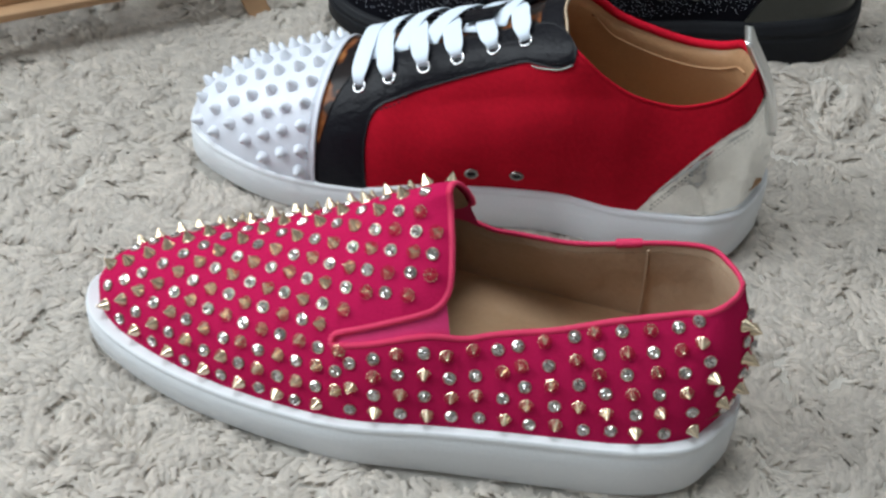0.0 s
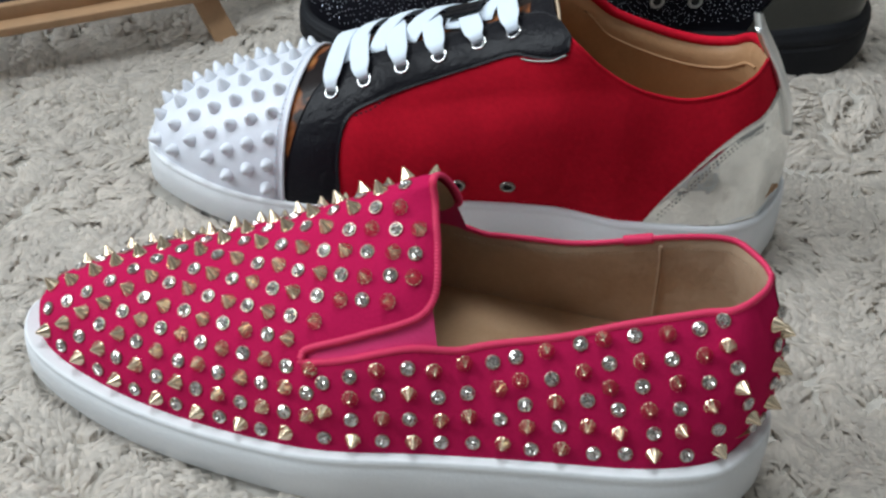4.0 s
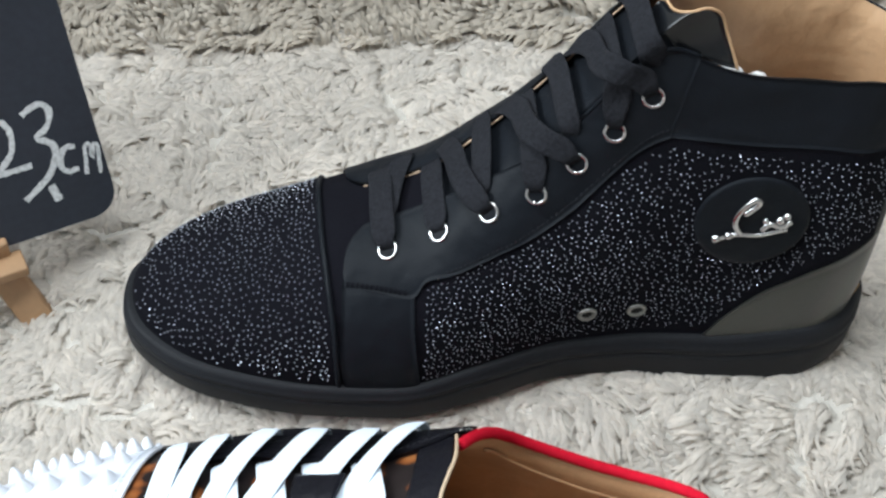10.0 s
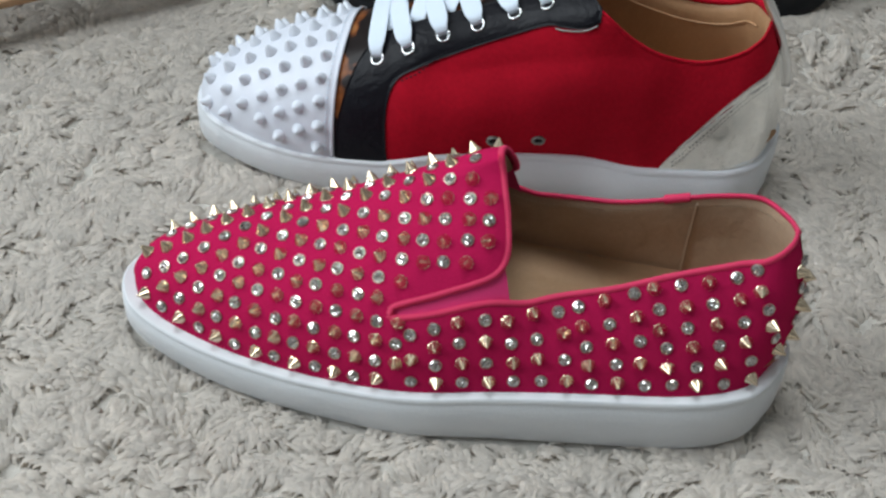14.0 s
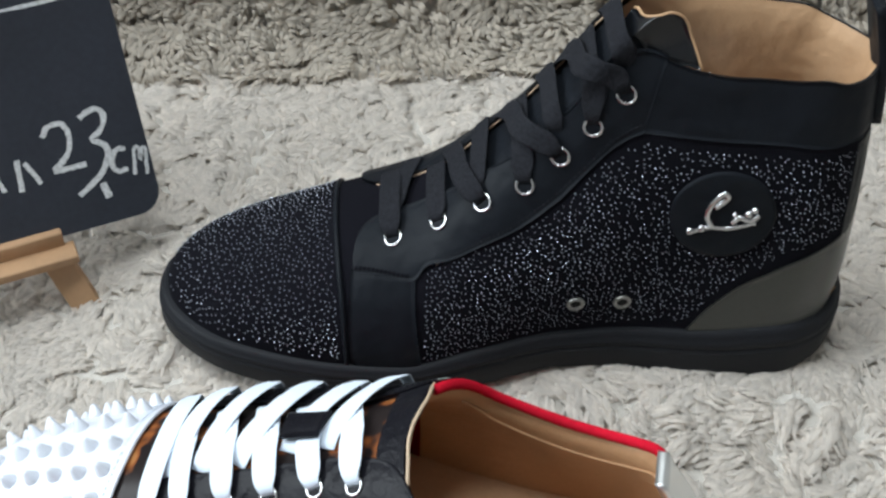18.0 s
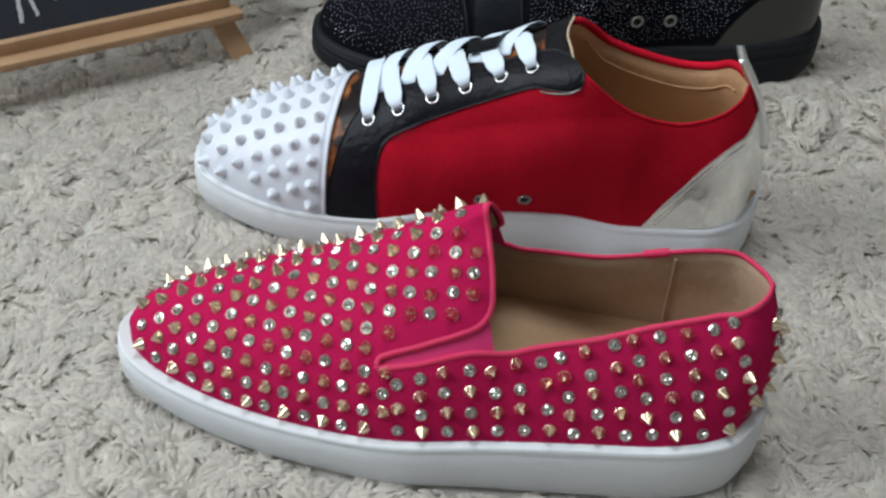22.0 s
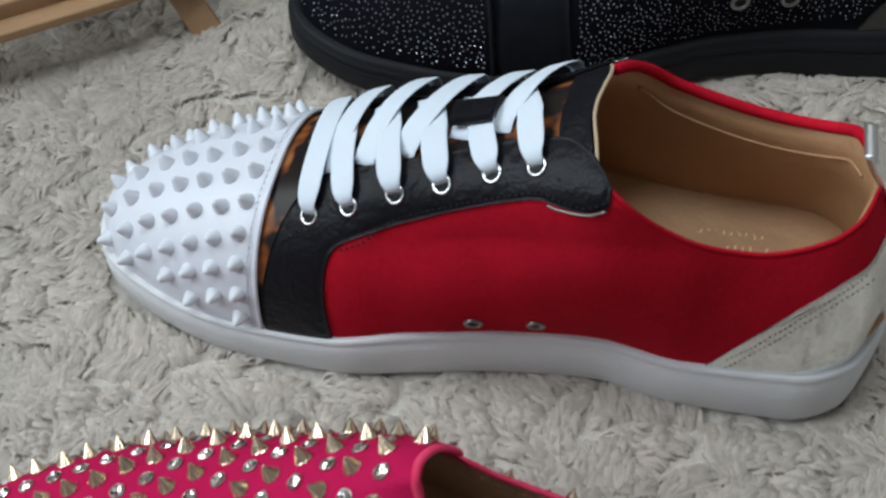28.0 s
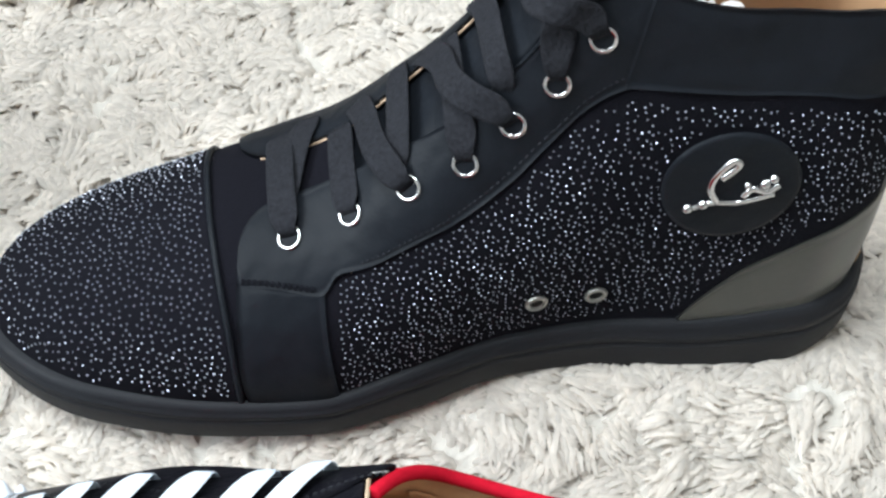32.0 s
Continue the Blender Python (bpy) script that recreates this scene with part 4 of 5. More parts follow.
def sneaker():
    L = SNEAKER
    shoe = tagged(new("low_sneaker"), "red suede low sneaker with white spiked toe cap and white laces", "shoe", group="shoes on the rug")
    shoe.matrix_basis = PLACE["sneaker"]
    part("sole", L.sole(SOLE_PROFILE, spring=5), M_WHITE_SOLE, shoe, "thick white rubber sole")
    cap_x = curve(CAP_V, CAP_X)
    v = np.linspace(0, 1, 70)
    k = L.stations(0, 60, 44) / 60 * 0.995
    X, V = k[:, None] * cap_x(v)[None, :], np.repeat(v[None, :], len(k), 0)
    off = np.repeat((1.3 * np.clip((1 - k) / 0.01, 0, 1))[:, None], len(v), 1)
    cap = part("toe_cap", (list(L.at(X, V, off).reshape(-1, 3)), grid_faces(44, 70)), M_WHITE_LEATHER, shoe, "white leather toe cap")
    rim = [(float(cap_x(q)), q) for q in np.linspace(0, 1, 12)]
    p, n = L.on(rim, 90, 0.9)
    part("cap_edge", sweep(p, 0.0009, 8, 0.9, n), M_WHITE_LEATHER, cap, "rolled white leather edge")
    part("stitching", stitches(L, [(a - 3.0, b) for a, b in rim], 60, 1.45), M_WHITE_LACE, cap)
    white_spikes(L, shoe, cap_x)
    part("vamp", L.patch([(a - 3, b) for a, b in rim], [(128, b) for a, b in rim], 60, 24, -0.3, 0), M_LEOPARD, shoe, "leopard patterned patent vamp")
    part("tongue", L.patch([(108, 0.34), (108, 0.5), (108, 0.66)], [(175.6, 0.42), (174, 0.5), (173, 0.68)], 30, 30, -0.4, 1.2), M_LEOPARD, shoe, "leopard patterned patent tongue")
    tip = part("tongue_top", L.patch([(167.5, 0.42), (165, 0.48), (166, 0.56), (166.5, 0.69)], [(177.5, 0.407), (174.5, 0.48), (177, 0.56), (176, 0.71)], 36, 12, 0.8, 2.0), M_BLACK_PATENT, shoe, "padded black leather tongue top")
    p, n = L.on([(178.2, 0.404), (176.9, 0.44), (175, 0.49), (176.5, 0.53), (178, 0.58), (177, 0.71)], 60, 0.2)
    part("piping", sweep(p, 0.0006, 8, 1.0, n), M_EDGE, tip, "pale leather piping")
    part("tongue_lining", L.patch([(177.5, 0.405), (174, 0.5), (176, 0.70)], [(140, 0.33), (140, 0.5), (140, 0.67)], 30, 12, -3.2, 0), M_BROWN, shoe, "tan leather tongue lining")
    loop = [(131, 0.497), (145, 0.497)], [(131, 0.565), (147, 0.562)]
    part("lace_loop", L.patch(*loop, 12, 8, 5.2, 1.2), M_BLACK_PATENT, shoe, "black leather lace loop")
    for side in (0, 1):
        fl = mirror if side else (lambda q: q)
        part("quarter", L.patch(fl([(91, 0.0), (140, 0.0), (190, 0.0), (240, 0.0), (279, 0.0)]), fl(([(91, 0.16), (116, 0.18), (140, 0.19), (158, 0.21), (174, 0.24)] if side else [(91, 0.26), (116, 0.30), (140, 0.345), (160, 0.385)]) + (mirror(FAR_COLLAR)[2:] if side else COLLAR)), 110, 26, 0.3, 1.0), M_RED, shoe, "red suede quarter")
        part("eyestay", L.patch(fl([(a, b - 0.085 * side * (b > 0.3)) for a, b in STAY_TOP]), fl([(a, b - 0.12 * side * (b > 0.2)) for a, b in STAY_LOW]), 90, 14, 1.5, 1.6), M_BLACK_PATENT, shoe, "black crinkled leather eyestay")
        part("stitching", stitches(L, fl([(a, b - 0.014) if i < 6 else (a, b + 0.012) for i, (a, b) in enumerate(STAY_LOW)][4:]), 46, 1.6), M_BLACK_LACE, shoe)
        p, n = L.on(fl([(165, 0.336), (168.8, 0.327), (177, 0.320), (182.5, 0.331)]), 40, 1.2)
        part("eyestay_edge", sweep(p, 0.0004, 6, 0.8, n), M_STEEL, shoe, "scuffed silver edge of the eyestay")
        part("heel_counter", L.patch(fl([(222, 0.0), (250, 0.0), (279, 0.0)]), fl([(221.5, 0.004), (228, 0.046), (235, 0.082), (245.5, 0.124), (256.8, 0.154), (268, 0.167), (279, 0.178)]), 50, 18, 1.3, 1.3), M_MIRROR, shoe, "silver mirror-finish heel counter")
        part("stitching", stitches(L, fl([(227.5, 0.016), (232, 0.038), (238, 0.067), (247.5, 0.107), (257.5, 0.137), (268, 0.151)]), 30, 2.62, 1.0, 0.32), M_STEEL, shoe, "dark teeth of the counter stitching")
        if not side:
            eyelets(L, EYES, 2.8, 0.65, shoe)
    eyelets(L, [(143, 0.052), (164, 0.050)], 2.6, 0.7, shoe, M_STEEL, 0.7, "vent")
    for edge, r, off in ((COLLAR[1:], 0.0008, -0.2), (FAR_COLLAR[1:], 0.0021, -1.2)):
        p, n = L.on(edge, 80, off)
        part("collar_edge", sweep(p, r, 8, 0.9, n), M_RED, shoe, "rolled red suede collar edge")
    part("lining", lining(L, COLLAR, 5.5, far=FAR_COLLAR), M_BROWN, shoe, "padded tan leather lining")
    p, n = L.on([(a, b + 0.042) for a, b in FAR_COLLAR[2:-1]], 70, -6.0)
    part("lining_seam", sweep(p, 0.0007, 6, 0.7, n), M_BROWN, shoe, "seam under the padded lining roll")
    front = L.patch([(150, 0.02), (150, 0.5), (150, 0.98)], [(60, 0.02), (60, 0.5), (60, 0.98)], 40, 10, -3.4, 0)
    part("front_lining", front, M_BROWN, shoe, "tan leather lining of the toe")
    part("insole", insole(L, 80, 5.0), M_BROWN, shoe, "tan leather insole with worn gold print")
    # pull tab at the heel
    z = np.linspace(58, 104, 16)
    hv = [float(L.level(279, q)) for q in z]
    back = L.raw(np.full(16, 278.6), np.array(hv)) / 1000
    tab = [(b + np.array((0.0014 + 0.0018 * max(0.0, 1 - ((q - 76) / 22) ** 2) - max(0.0, q - 88) * 0.00012, w * 0.0066, 0))) for b, q in zip(back, z) for w in (-1, -0.9, 0, 0.9, 1)]
    inner = [t + np.array((-0.0036, 0, 0)) for t in tab]
    f = grid_faces(16, 5) + [tuple(i + 80 for i in q[::-1]) for q in grid_faces(16, 5)]
    ring = [i * 5 for i in range(16)] + [75 + j for j in range(1, 5)] + [i * 5 + 4 for i in range(14, -1, -1)] + [3, 2, 1]
    f += [(ring[i], ring[(i + 1) % len(ring)], ring[(i + 1) % len(ring)] + 80, ring[i] + 80) for i in range(len(ring))]
    part("pull_tab", (tab + inner, f), M_SILVER, shoe, "silver mirror-finish pull tab")
    lacing(L, EYES, [(92, 0.432), (103, 0.446), (116, 0.458), (134, 0.487), (146, 0.490), (161, 0.48)], [(a - 1 + 1.5 * i, 0.735) for i, (a, b) in enumerate(EYES)], [(a + 3, 0.63) for a, b in EYES], 0.0088, 0.0010, M_WHITE_LACE, shoe, "flat white woven lace", lift=2.6)
    print_marks(L, shoe)


def white_spikes(L, shoe, cap_x):
    rng = random.Random(3)
    cone = mesh_of("spike", *lathe([(2.85, -0.4), (2.95, 0.3), (2.7, 1.0), (1.5, 3.5), (0.95, 4.4), (0.5, 4.75), (0.1, 4.85)], 14), M_WHITE_SPIKE)
    for i in range(7):
        x = 61.5 - 9.2 * i
        v, s = L.arc(x)
        for j in range(-8, 9):
            way = s[-1] / 2 + (j + 0.3) * 10.4 + rng.uniform(-0.4, 0.4)
            if min(way, s[-1] - way) < 5.2:
                continue
            q = float(np.interp(way, s, v))
            xx = x * float(cap_x(q)) / 68.5 + rng.uniform(-0.4, 0.4)
            put("spike", cone, shoe, m=seat(L, xx, q, 1.2) @ pose(0, 0, 0, rng.uniform(-4, 4), rng.uniform(-4, 4), 0))


def print_marks(L, shoe):
    """The gold foil print on the insole, worn to short strokes."""
    rng = random.Random(8)
    out = []
    for row in range(2):
        for i in range(9):
            x, y = 214 + i * 2.6 + row * 1.5, 12 - row * 9 + rng.uniform(-1.5, 1.5)
            a = np.array((x, y, float(L.base(x)) + 5.6)) / 1000
            d = np.array((rng.uniform(-0.3, 0.5), rng.uniform(0.8, 1.9), 0)) / 1000
            w = np.array((0.4, 0.05, 0)) / 1000
            out.append(([a - d - w, a - d + w, a + d + w, a + d - w], [(0, 1, 2, 3)]))
    tagged(part("foil_print", join(*out), M_INSOLE_PRINT, shoe, "worn gold foil print", smooth=False), kind="stuff")


sneaker()

# ---- black high-top sneaker ----
H_EYES = [(104, 0.376), (123.6, 0.379), (141.4, 0.345), (158, 0.306), (171.4, 0.303), (183.1, 0.298), (194.6, 0.306)]
H_LOW = [(86.5, 0.30), (98, 0.285), (108, 0.262), (113.8, 0.252), (118.5, 0.279), (126, 0.269), (134.7, 0.254), (155, 0.227), (170.2, 0.224), (182, 0.230), (191.3, 0.237), (202.6, 0.235)]
H_TOP = [(86.5, 0.34), (88, 0.40), (94, 0.445), (104, 0.455), (123, 0.456), (141, 0.435), (158, 0.405), (172, 0.402), (184, 0.400), (194.8, 0.378), (202.4, 0.350), (208.8, 0.330)]
H_FAR_TOP = [(86.5, 0.34), (88, 0.40), (94, 0.445), (104, 0.455), (123, 0.458), (141, 0.445), (158, 0.43), (172, 0.43), (184, 0.43), (194, 0.42), (201, 0.39), (207, 0.365)]
H_COLLAR = [(199.2, 0.35), (208.8, 0.327), (219.5, 0.303), (234.9, 0.284), (255.9, 0.273), (270.4, 0.271), (282.1, 0.263), (300, 0.265)]
H_FAR_COLLAR = [(198, 0.39), (207, 0.362), (217.3, 0.334), (232.3, 0.312), (252.7, 0.295), (268, 0.285), (280, 0.272), (300, 0.265)]
H_BAND = [(202.6, 0.235), (217.6, 0.222), (239.7, 0.208), (260.3, 0.201), (275.6, 0.195), (300, 0.196)]
H_CAP_V, H_CAP_X = [0.0, 0.17, 0.33, 0.47, 0.60, 0.80, 1.0], [83.9, 82.4, 79.4, 76.5, 75, 76, 80]
BADGE = (238.2, 0.134)
H_COUNTER = [(233, 0.002), (239, 0.025), (250, 0.050), (262.8, 0.065), (274.7, 0.077), (300, 0.096)]


def high_top():
    L = HIGH_TOP
    shoe = tagged(new("high_top_sneaker"), "black high-top sneaker covered in tiny crystals, black laces and sole", "shoe", group="shoes on the rug")
    shoe.matrix_basis = PLACE["high_top"]
    part("sole", L.sole([(-0.5, 0.0, 0.2), (1.5, 0.0, -0.1), (2.4, 0.06, 0.3), (2.4, 0.55, 0.0), (2.4, 0.63, 0.0), (1.5, 0.66, 0.0), (2.2, 0.69, 0.0), (1.8, 0.83, 0.0), (0.9, 0.86, 0.0), (1.0, 0.9, 0.0)] + SOLE_PROFILE[7:], spring=5, arch=3.0, kick=14.0), M_BLACK_RUBBER, shoe, "thick black rubber sole")
    cap_x = curve(H_CAP_V, H_CAP_X)
    v = np.linspace(0, 1, 70)
    k = L.stations(0, 70, 44) / 70 * 0.995
    X, V = k[:, None] * cap_x(v)[None, :], np.repeat(v[None, :], len(k), 0)
    cap = part("toe_cap", (list(L.at(X, V, 1.0).reshape(-1, 3)), grid_faces(44, 70)), M_BLACK_SUEDE, shoe, "black suede toe cap set with tiny crystals")
    rim = [(float(cap_x(q)) + 0.8, q) for q in np.linspace(0, 1, 12)]
    p, n = L.on(rim, 80, 0.8)
    part("cap_edge", sweep(p, 0.0011, 8, 0.8, n), M_BLACK_LEATHER, cap, "black corded edge")
    part("vamp", L.patch([(a - 3, b) for a, b in rim], [(122, b) for a, b in rim], 60, 24, 0.0, 0), M_BLACK_SUEDE, shoe, "plain black suede vamp")
    part("tongue", L.patch([(100, 0.33), (100, 0.5), (100, 0.67)], [(202, 0.335), (191, 0.5), (185, 0.64)], 30, 50, -1.5, 1.5), M_BLACK_LEATHER, shoe, "black leather tongue")
    tip = part("tongue_top", L.patch([(203, 0.33), (198, 0.375), (195, 0.42), (188, 0.50)], [(221.4, 0.299), (218.9, 0.323), (216, 0.353), (213.5, 0.387), (210, 0.418), (203, 0.462), (194, 0.51)], 30, 10, -1.4, 1.8), M_BLACK_GLOSS, shoe, "glossy black leather tongue top")
    p, n = L.on([(222, 0.298), (219.5, 0.322), (216.5, 0.353), (214, 0.388), (210.5, 0.419), (203.6, 0.463), (194.5, 0.51)], 50, -1.8)
    part("piping", sweep(p, 0.0005, 8, 1.0, n), M_TAN, tip, "tan leather piping")
    part("tongue_lining", L.patch([(219, 0.304), (214.5, 0.354), (209, 0.415), (200, 0.465), (188, 0.51)], [(140, 0.34), (140, 0.5), (140, 0.66)], 30, 16, -3.0, 0), M_TAN, shoe, "tan leather tongue lining")
    for side in (0, 1):
        fl = mirror if side else (lambda q: q)
        part("quarter", L.patch(fl([(110, 0.0), (150, 0.0), (190, 0.0), (240, 0.0), (300, 0.0)]), fl([(110, 0.27), (135, 0.272), (155, 0.25), (175, 0.248), (195, 0.255)] + H_BAND[1:]), 90, 30, 0.3, 1.0), M_BLACK_SUEDE, shoe, "black suede quarter set with tiny crystals")
        part("vamp_leg", L.patch(fl([(86.9, 0.0), (85.4, 0.10), (85.4, 0.17), (86, 0.31)]), fl([(117, 0.0), (115, 0.10), (114, 0.17), (113.8, 0.258)]), 40, 14, 1.5, 1.6), M_BLACK_LEATHER, shoe, "smooth black leather panel")
        part("eyestay", L.patch(fl(H_FAR_TOP if side else H_TOP), fl(H_LOW), 90, 16, 1.9, 2.0), M_BLACK_LEATHER, shoe, "black leather eyestay")
        part("collar_band", L.patch(fl([(197.5, 0.239)] + H_BAND), fl(H_FAR_COLLAR if side else H_COLLAR), 70, 14, 1.4, 1.5), M_BLACK_LEATHER, shoe, "wide black leather collar band")
        if not side:
            part("stitching", stitches(L, [(88, 0.310), (98, 0.296), (112, 0.266)], 13, 2.1, width=0.9), M_BLACK_SUEDE, shoe)
            part("stitching", stitches(L, [(a, b + 0.012) for a, b in H_LOW[5:]], 46, 2.0), M_BLACK_LACE, shoe)
        part("heel_counter", L.patch(fl([(233, 0.0), (260, 0.0), (300, 0.0)]), fl(H_COUNTER), 50, 12, 1.2, 1.2), M_OLIVE, shoe, "glossy dark olive heel counter")
        if not side:
            eyelets(L, H_EYES, 3.4, 0.72, shoe, None, 2.0)
        p, n = L.on(fl(H_FAR_TOP[2:] if side else H_TOP[2:]), 60, 0.2)
        part("eyestay_lining", sweep(p, 0.0006, 6, 0.7, n), M_TAUPE if side else M_BLACK_LEATHER, shoe, "raw edge of the eyestay lining")
    part("far_lining", L.patch(mirror([(160, 0.42), (172, 0.42), (184, 0.42), (194, 0.41), (204, 0.37)]), mirror([(160, 0.2), (172, 0.2), (184, 0.2), (194, 0.2), (204, 0.2)]), 30, 10, -1.8, 0), M_TAN, shoe, "tan leather lining behind the eyestay")
    # heel strip
    z = [float(L.level(299, q)) for q in (58, 90, 125, 150)]
    part("heel_strip", join(L.patch([(291, z[0]), (290, z[1]), (290, z[2])], [(299.8, z[0]), (299.8, z[1]), (299.8, z[2])], 24, 6, 1.0, 1.0),
                            L.patch(mirror([(291, z[0]), (290, z[1]), (290, z[2])]), mirror([(299.8, z[0]), (299.8, z[1]), (299.8, z[2])]), 24, 6, 1.0, 1.0)), M_BLACK_LEATHER, shoe, "black leather strip up the heel")
    eyelets(L, [(182.7, 0.050), (203, 0.040)], 3.0, 0.8, shoe, M_STEEL, 0.7, "vent")
    part("lining", lining(L, H_COLLAR, 4.5, far=mirror(H_FAR_COLLAR)), M_TAN, shoe, "padded tan leather lining")
    front = L.patch([(160, 0.02), (160, 0.5), (160, 0.98)], [(70, 0.02), (70, 0.5), (70, 0.98)], 40, 10, -3.4, 0)
    part("front_lining", front, M_TAN, shoe, "tan leather lining of the toe")
    part("insole", insole(L, 80, 5.0), M_TAN, shoe, "tan leather insole")
    # pull tab over the heel's collar
    z = np.linspace(128, 180, 14)
    back = L.raw(np.full(14, 299.6), np.array([float(L.level(299.6, q)) for q in z])) / 1000
    tab = [b + np.array((0.0016 - (q > 158) * (q - 158) * 0.0003, w * 0.0105, 0)) for b, q in zip(back, z) for w in (-1, -0.92, 0, 0.92, 1)]
    inner = [t + np.array((-0.0042, 0, 0)) for t in tab]
    f = grid_faces(14, 5) + [tuple(i + 70 for i in q[::-1]) for q in grid_faces(14, 5)]
    ring = [i * 5 for i in range(14)] + [65 + j for j in range(1, 5)] + [i * 5 + 4 for i in range(12, -1, -1)] + [3, 2, 1]
    f += [(ring[i], ring[(i + 1) % len(ring)], ring[(i + 1) % len(ring)] + 70, ring[i] + 70) for i in range(len(ring))]
    part("pull_tab", ([t * L.size for t in tab + inner], f), M_BLACK_LEATHER, shoe, "black leather pull tab")
    badge(L, shoe)
    crystals(L, shoe, cap_x)
    lacing(L, H_EYES, (), (), (), 0.0094, 0.0014, M_BLACK_LACE, shoe, "flat black woven lace", 2.7, True)


def badge(L, shoe):
    plate = part("badge", disc_on(L, *BADGE, 20.0, 0.7, 1.2, 48, 0.98), M_BLACK_LEATHER, shoe, "round black leather badge")
    c, n = L.at(*BADGE, 2.6), L.normal(*BADGE)
    t = L.at(240, 0.130) - L.at(237, 0.130)
    t /= np.linalg.norm(t)
    up = np.cross(n, t)
    up = up if up[2] > 0 else -up

    def stroke(points, r):
        p = np.array([c + (a * t + b * up) / 1000 for a, b in spline(points, 40)])
        return sweep(p, r / 1000, 8, 0.8, np.tile(n, (40, 1)))

    def bead(a, b, r):
        v, f = lathe([(r, 0), (r * 0.92, r * 0.4), (r * 0.6, r * 0.8), (0.1, r)], 12)
        return [c + (a * t + b * up) / 1000 + q[0] * t + q[1] * up + q[2] * n for q in v], f
    marks = [stroke([(-13, -5.5), (-6, -4.2), (2, -5.6), (12, -4.4)], 0.9), stroke([(-4.5, -4), (-6, 1), (-4, 6), (1, 10.5), (2.4, 8.5), (-2.5, 4.5)], 1.2),
             stroke([(3, -3.4), (6, -1.2), (10, -3.0), (13.5, -1.0)], 1.15),
             bead(-13, -4.8, 1.7), bead(-8.5, -4.2, 1.6), bead(9.5, 0.2, 1.7), bead(12, 1.6, 1.5), bead(4.5, 0.6, 1.2)]
    part("emblem", join(*marks), M_CHROME, plate, "polished chrome emblem of curved strokes")


def crystals(L, shoe, cap_x):
    """Tiny faceted crystals strewn over the toe cap and the quarters."""
    low = curve(*zip(*[(111, 0.25), (118.5, 0.265), (135, 0.248), (155, 0.215), (170, 0.212), (182, 0.218), (191, 0.225), (202.6, 0.223), (217.6, 0.210), (239.7, 0.196), (260, 0.189), (275, 0.183), (300, 0.184)]))
    foot = curve(*zip(*[(111, 0.012), (225, 0.012)] + [(a, b + 0.012) for a, b in H_COUNTER]))
    rng = np.random.RandomState(4)

    def strew(x, v, off, name, label, big=1.0):
        k = len(x)
        c, n = L.at(x, v, off), L.normal(x, v)
        a = np.cross(n, rng.normal(size=(k, 3)))
        a /= np.linalg.norm(a, axis=1)[:, None]
        b = np.cross(n, a)
        r = big * rng.uniform(0.29, 0.41, k)[:, None] / 1000
        pts = [c + a * r, c + b * r, c - a * r, c - b * r, c + n * r * 1.1 + (a * 0.35 + b * 0.2) * r]
        verts = np.stack(pts, 1).reshape(-1, 3)
        f = np.array([(0, 1, 4), (1, 2, 4), (2, 3, 4), (3, 0, 4)])
        faces = (f[None] + 5 * np.arange(k)[:, None, None]).reshape(-1, 3)
        tagged(part(name, (list(verts), list(faces)), M_GLITTER, shoe, label, smooth=False), kind="stuff")

    def spaced(x, v, gap):
        """Drop crystals that sit on their neighbours."""
        p = L.raw(x, v)
        cells, keep = collections.defaultdict(list), []
        for i, q in enumerate(np.floor(p / gap).astype(int)):
            key = tuple(q)
            near = [j for d in itertools.product((-1, 0, 1), repeat=3) for j in cells.get((key[0] + d[0], key[1] + d[1], key[2] + d[2]), ())]
            if not near or np.min(np.linalg.norm(p[near] - p[i], axis=1)) > gap:
                cells[key].append(i)
                keep.append(i)
        return x[keep], v[keep]
    k = 6500
    v = np.arccos(rng.uniform(-1, 1, k)) / np.pi
    x = np.sqrt(rng.rand(k)) * (cap_x(v) - 3) + 1.5
    z_ok = np.minimum(v, 1 - v) > 0.03 + 0.12 * np.exp(-x / 9)
    x, v = spaced(x[z_ok], v[z_ok], 1.72)
    strew(x, v, 1.05, "crystal_dusting", "tiny clear crystals on the toe cap", 1.28)
    for side, k in ((0, 8500), (1, 2500)):
        x = rng.uniform(118, 295, k)
        v = rng.uniform(0, 0.27, k)
        ok = (v < low(x)) & (v > foot(x)) & (np.hypot((x - BADGE[0]) / 21.5, (L.raw(x, v)[:, 2] - L.raw(*BADGE)[2]) / 21.5) > 1) & (x < 293)
        for ex, ev in ((182.7, 0.050), (203, 0.040)):
            ok &= np.hypot(x - ex, (v - ev) * 330) > 4.6
        x, v = spaced(x[ok], v[ok], 1.58)
        strew(x, v if not side else 1 - v, 0.35, "crystal_dusting", "tiny clear crystals on the quarter")


high_top()


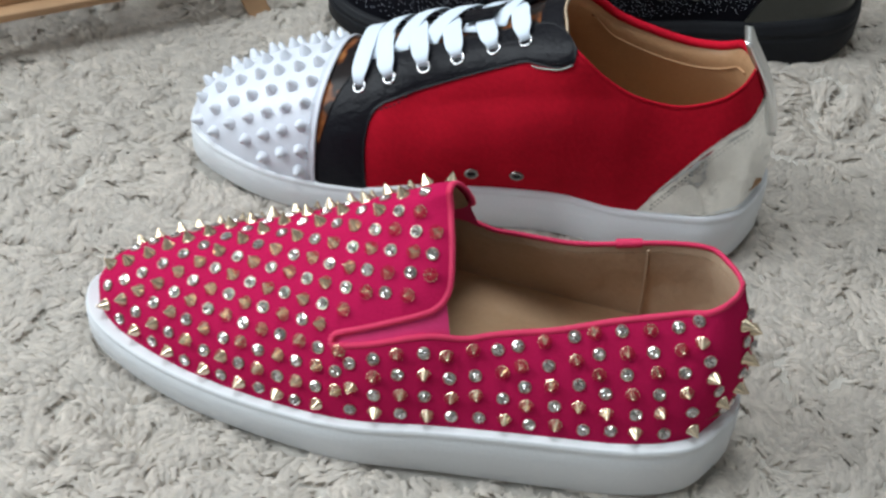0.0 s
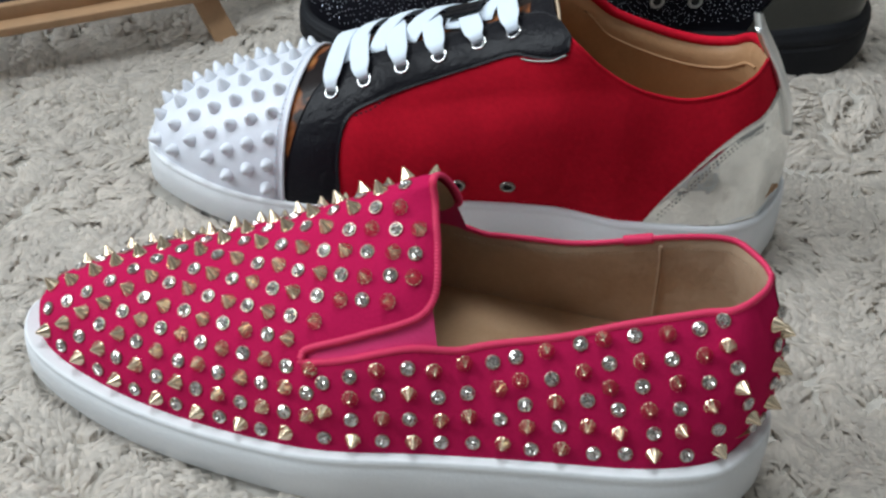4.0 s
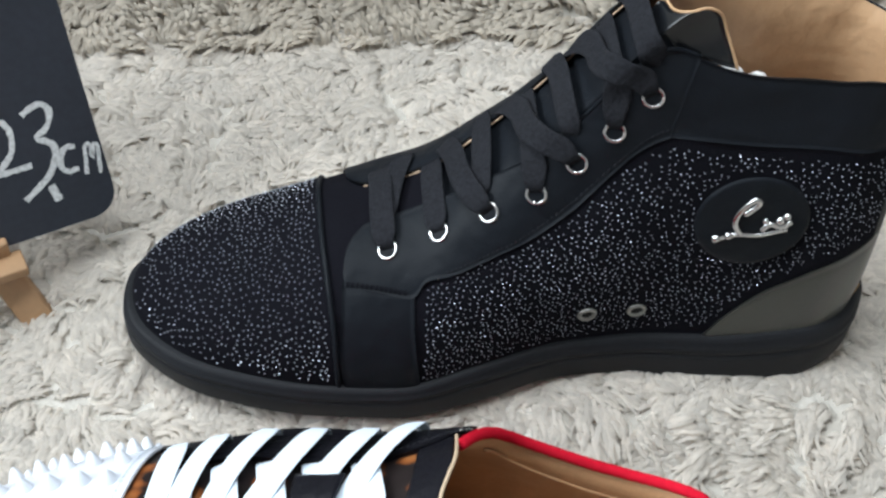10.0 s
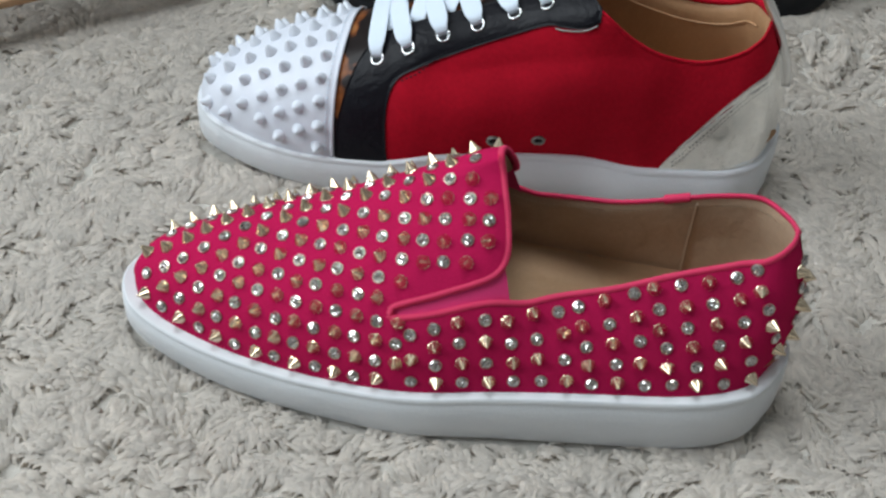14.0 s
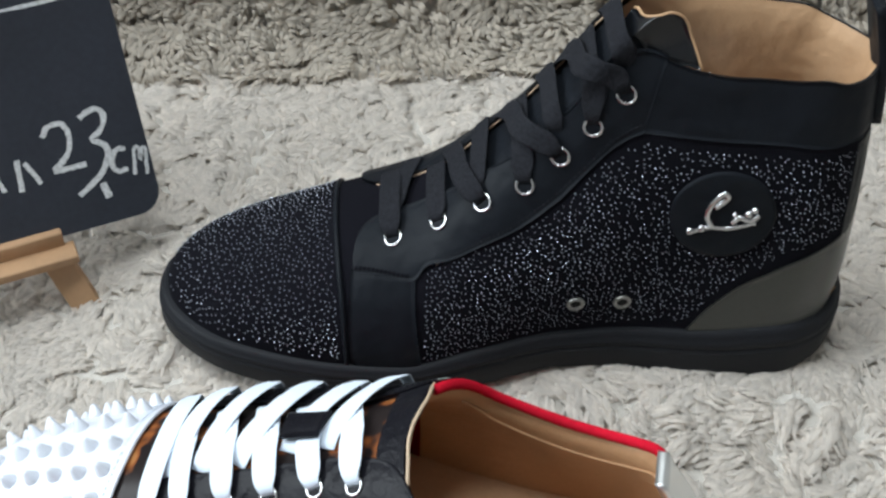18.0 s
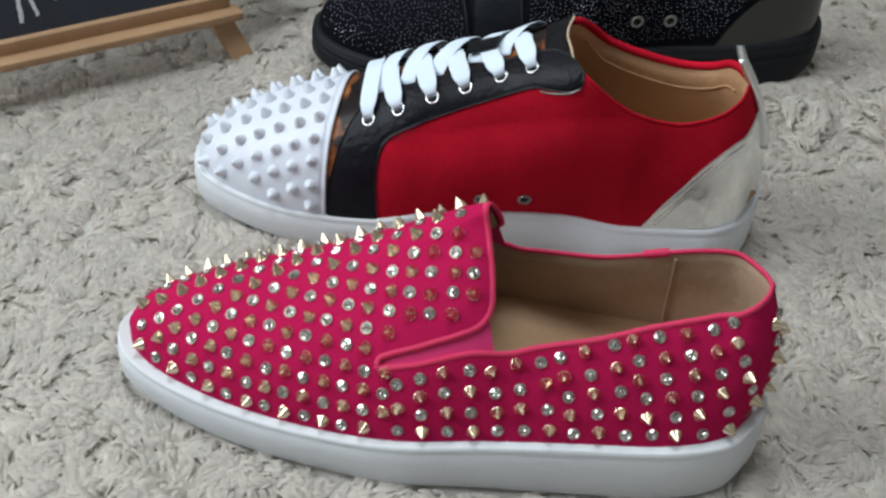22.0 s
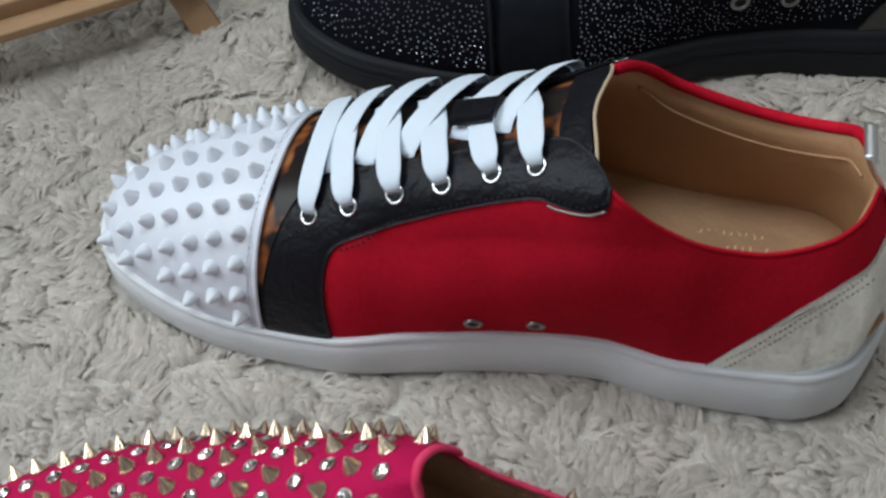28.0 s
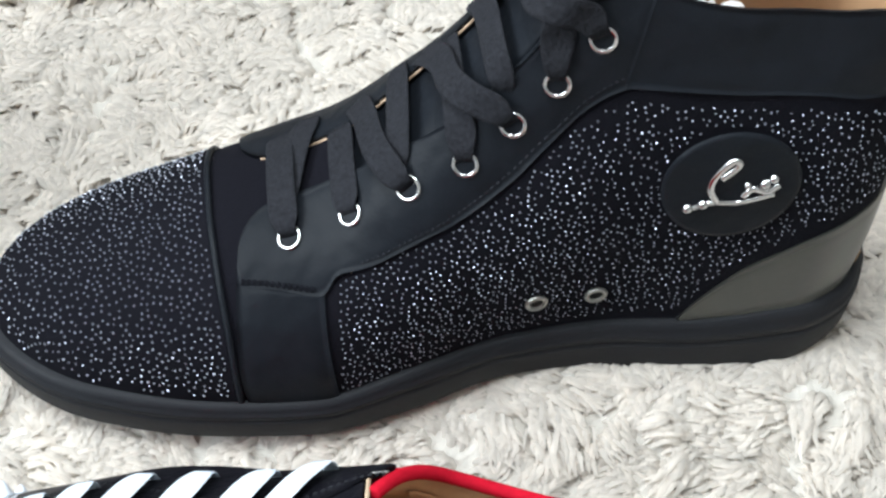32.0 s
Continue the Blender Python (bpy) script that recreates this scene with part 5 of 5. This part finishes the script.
def tissue():
    """Crumpled tissue paper stuffed into the high-top, behind its tongue."""
    bm = bmesh.new()
    bmesh.ops.create_icosphere(bm, subdivisions=4, radius=1.0)
    for q in bm.verts:
        d = q.co.normalized()
        k = 1 + 0.20 * noise.noise(d * 2.3) + 0.12 * abs(noise.noise(d * 6.0 + Vector((3, 1, 2)))) + 0.05 * abs(noise.noise(d * 14.0))
        q.co = Vector((0.222 + 0.017 * d.x * k, 0.005 + 0.019 * d.y * k, 0.079 + 0.043 * d.z * k))
    ob = part("tissue_paper", ([tuple(q.co) for q in bm.verts], [tuple(q.index for q in f.verts) for f in bm.faces]), M_TISSUE, None, smooth=False)
    bm.free()
    tagged(ob, "crumpled white tissue paper stuffed inside the black high-top", "tissue paper")
    ob.matrix_basis = PLACE["high_top"]


tissue()

# ---- chalkboard on a small easel ----
EASEL = pose(-0.089, 0.629, 0.0, 0, 0, 24.7)


def easel():
    th = tagged(new("tabletop_easel"), "small pale pine easel standing on the rug", "easel")
    th.matrix_basis = EASEL
    part("ledge", box(0.190, 0.009, 0.0125, 0.001, at=(-0.0945, 0.0045, 0.0292)), M_WOOD, th)
    part("tray_strip", box(0.190, 0.011, 0.0045, 0.0008, at=(-0.0905, -0.0035, 0.0258)), M_WOOD, th)
    for x, lean in ((0.0035, 20), (-0.163, -20)):
        leg = part("leg", box(0.0125, 0.008, 0.26, 0.001, at=(0, 0, 0.12)), M_WOOD, th)
        leg.matrix_basis = pose(x, -0.0135, -0.004, -34, -lean, 0)
    leg = part("leg", box(0.0125, 0.008, 0.25, 0.001, at=(0, 0, 0.115)), M_WOOD, th, "hinged back leg")
    leg.matrix_basis = pose(-0.08, 0.19, -0.008, 10, 0, 0)


def rounded_plate(x0, x1, z0, z1, r, thick):
    """A thin upright plate with rounded corners, front face at y = 0."""
    pts = []
    for cx, cz, a0 in ((x1 - r, z0 + r, -90), (x1 - r, z1 - r, 0), (x0 + r, z1 - r, 90), (x0 + r, z0 + r, 180)):
        pts += [(cx + r * math.cos(radians(a0 + 15 * i)), cz + r * math.sin(radians(a0 + 15 * i))) for i in range(7)]
    n = len(pts)
    v = [(x, 0, z) for x, z in pts] + [(x, thick, z) for x, z in pts]
    return v, [tuple(range(n)), tuple(range(2 * n - 1, n - 1, -1))] + [(i, i + n, (i + 1) % n + n, (i + 1) % n) for i in range(n)]


def chalk(points, width, seed):
    """A chalk stroke on the slate: a flat, slightly ragged band through (x, z) points in millimetres."""
    rng = random.Random(seed)
    p = spline(points, 34)
    d = np.gradient(p, axis=0)
    d /= np.linalg.norm(d, axis=1)[:, None] + 1e-9
    w = np.c_[-d[:, 1], d[:, 0]] * (width / 2)
    v, f = [], []
    for q, s in zip(p, w):
        a, b = rng.uniform(0.65, 1.15), rng.uniform(0.65, 1.15)
        v += [((q[0] - s[0] * a) / 1000, -0.0002, (q[1] - s[1] * a) / 1000), ((q[0] + s[0] * b) / 1000, -0.0002, (q[1] + s[1] * b) / 1000)]
    return v, [(2 * i, 2 * i + 1, 2 * i + 3, 2 * i + 2) for i in range(33)]


def board():
    th = tagged(new("chalkboard"), "black chalkboard with white chalk writing, leaning on a small easel", "chalkboard")
    th.matrix_basis = EASEL @ pose(0, 0.002, 0.0315, -24.8, 0, 0)
    part("panel", rounded_plate(-0.262, 0.0468, 0.0, 0.205, 0.011, 0.004), M_SLATE, th, "black slate panel with rounded corners", smooth=False)
    two = [(4.1, 45.6), (6.7, 49.3), (11.7, 50.2), (14.7, 47), (14.6, 41.3), (12.1, 35.4), (5.4, 30.2), (7.6, 29.6), (19, 29.4)]
    three = [(21, 49.9), (25.4, 52.1), (29.7, 52.2), (31.4, 47.6), (28.5, 42.6), (23.6, 39.5), (28.5, 36), (28.8, 30.6), (23.7, 23.2), (12.7, 15.9)]
    part("chalk_digit", chalk(two, 2.7, 1), M_CHALK, th)
    part("chalk_digit", chalk(three, 2.7, 2), M_CHALK, th)
    part("chalk_mark", chalk([(23.6, 19.1), (24.1, 15.7), (24.9, 11.9)], 3.4, 3), M_CHALK, th)
    part("chalk_letter", chalk([(36.8, 31.7), (32.5, 32.1), (29.6, 26.3), (31.2, 22.6), (35.9, 22.5)], 2.5, 4), M_CHALK, th)
    part("chalk_letter", chalk([(38.2, 19), (40.4, 30.2), (42.4, 31), (42, 24.6), (43.8, 30.4), (45.2, 28.6), (43.4, 17.8)], 1.8, 5), M_CHALK, th)
    # the shop's name: plain bars
    for i, (x, z, w, h) in enumerate(((-6.5, 31.7, 13, 17), (-22.4, 34.8, 14, 25), (-37, 32.4, 8, 17), (-51, 23.2, 3, 14), (-65, 24.7, 15, 19), (-89.5, 24.9, 15, 14), (-110, 22.1, 14, 27), (-131, 24.7, 15, 17), (-149, 31, 8, 24))):
        part("chalk_bar", chalk([(x - w * 0.30, z - h * 0.42), (x - w * 0.24, z), (x - w * 0.2, z + h * 0.42)], 2.6, 20 + i), M_CHALK, th)
        part("chalk_bar", chalk([(x + w * 0.02, z + h * 0.30), (x + w * 0.2, z), (x + w * 0.36, z - h * 0.34)], 2.3, 40 + i), M_CHALK, th)
    part("chalk_line", chalk([(-120, 102.2), (-32, 102.4), (16, 101.8), (39, 102.5)], 1.6, 80), M_CHALK, th)
    part("chalk_mark", chalk([(-35.4, 75.8), (-31, 72.5), (-28.2, 68.2)], 4.5, 81), M_CHALK, th)
    part("chalk_mark", chalk([(-44, 88), (-40, 80), (-43, 70), (-50, 66)], 3.0, 82), M_CHALK, th)


easel()
board()
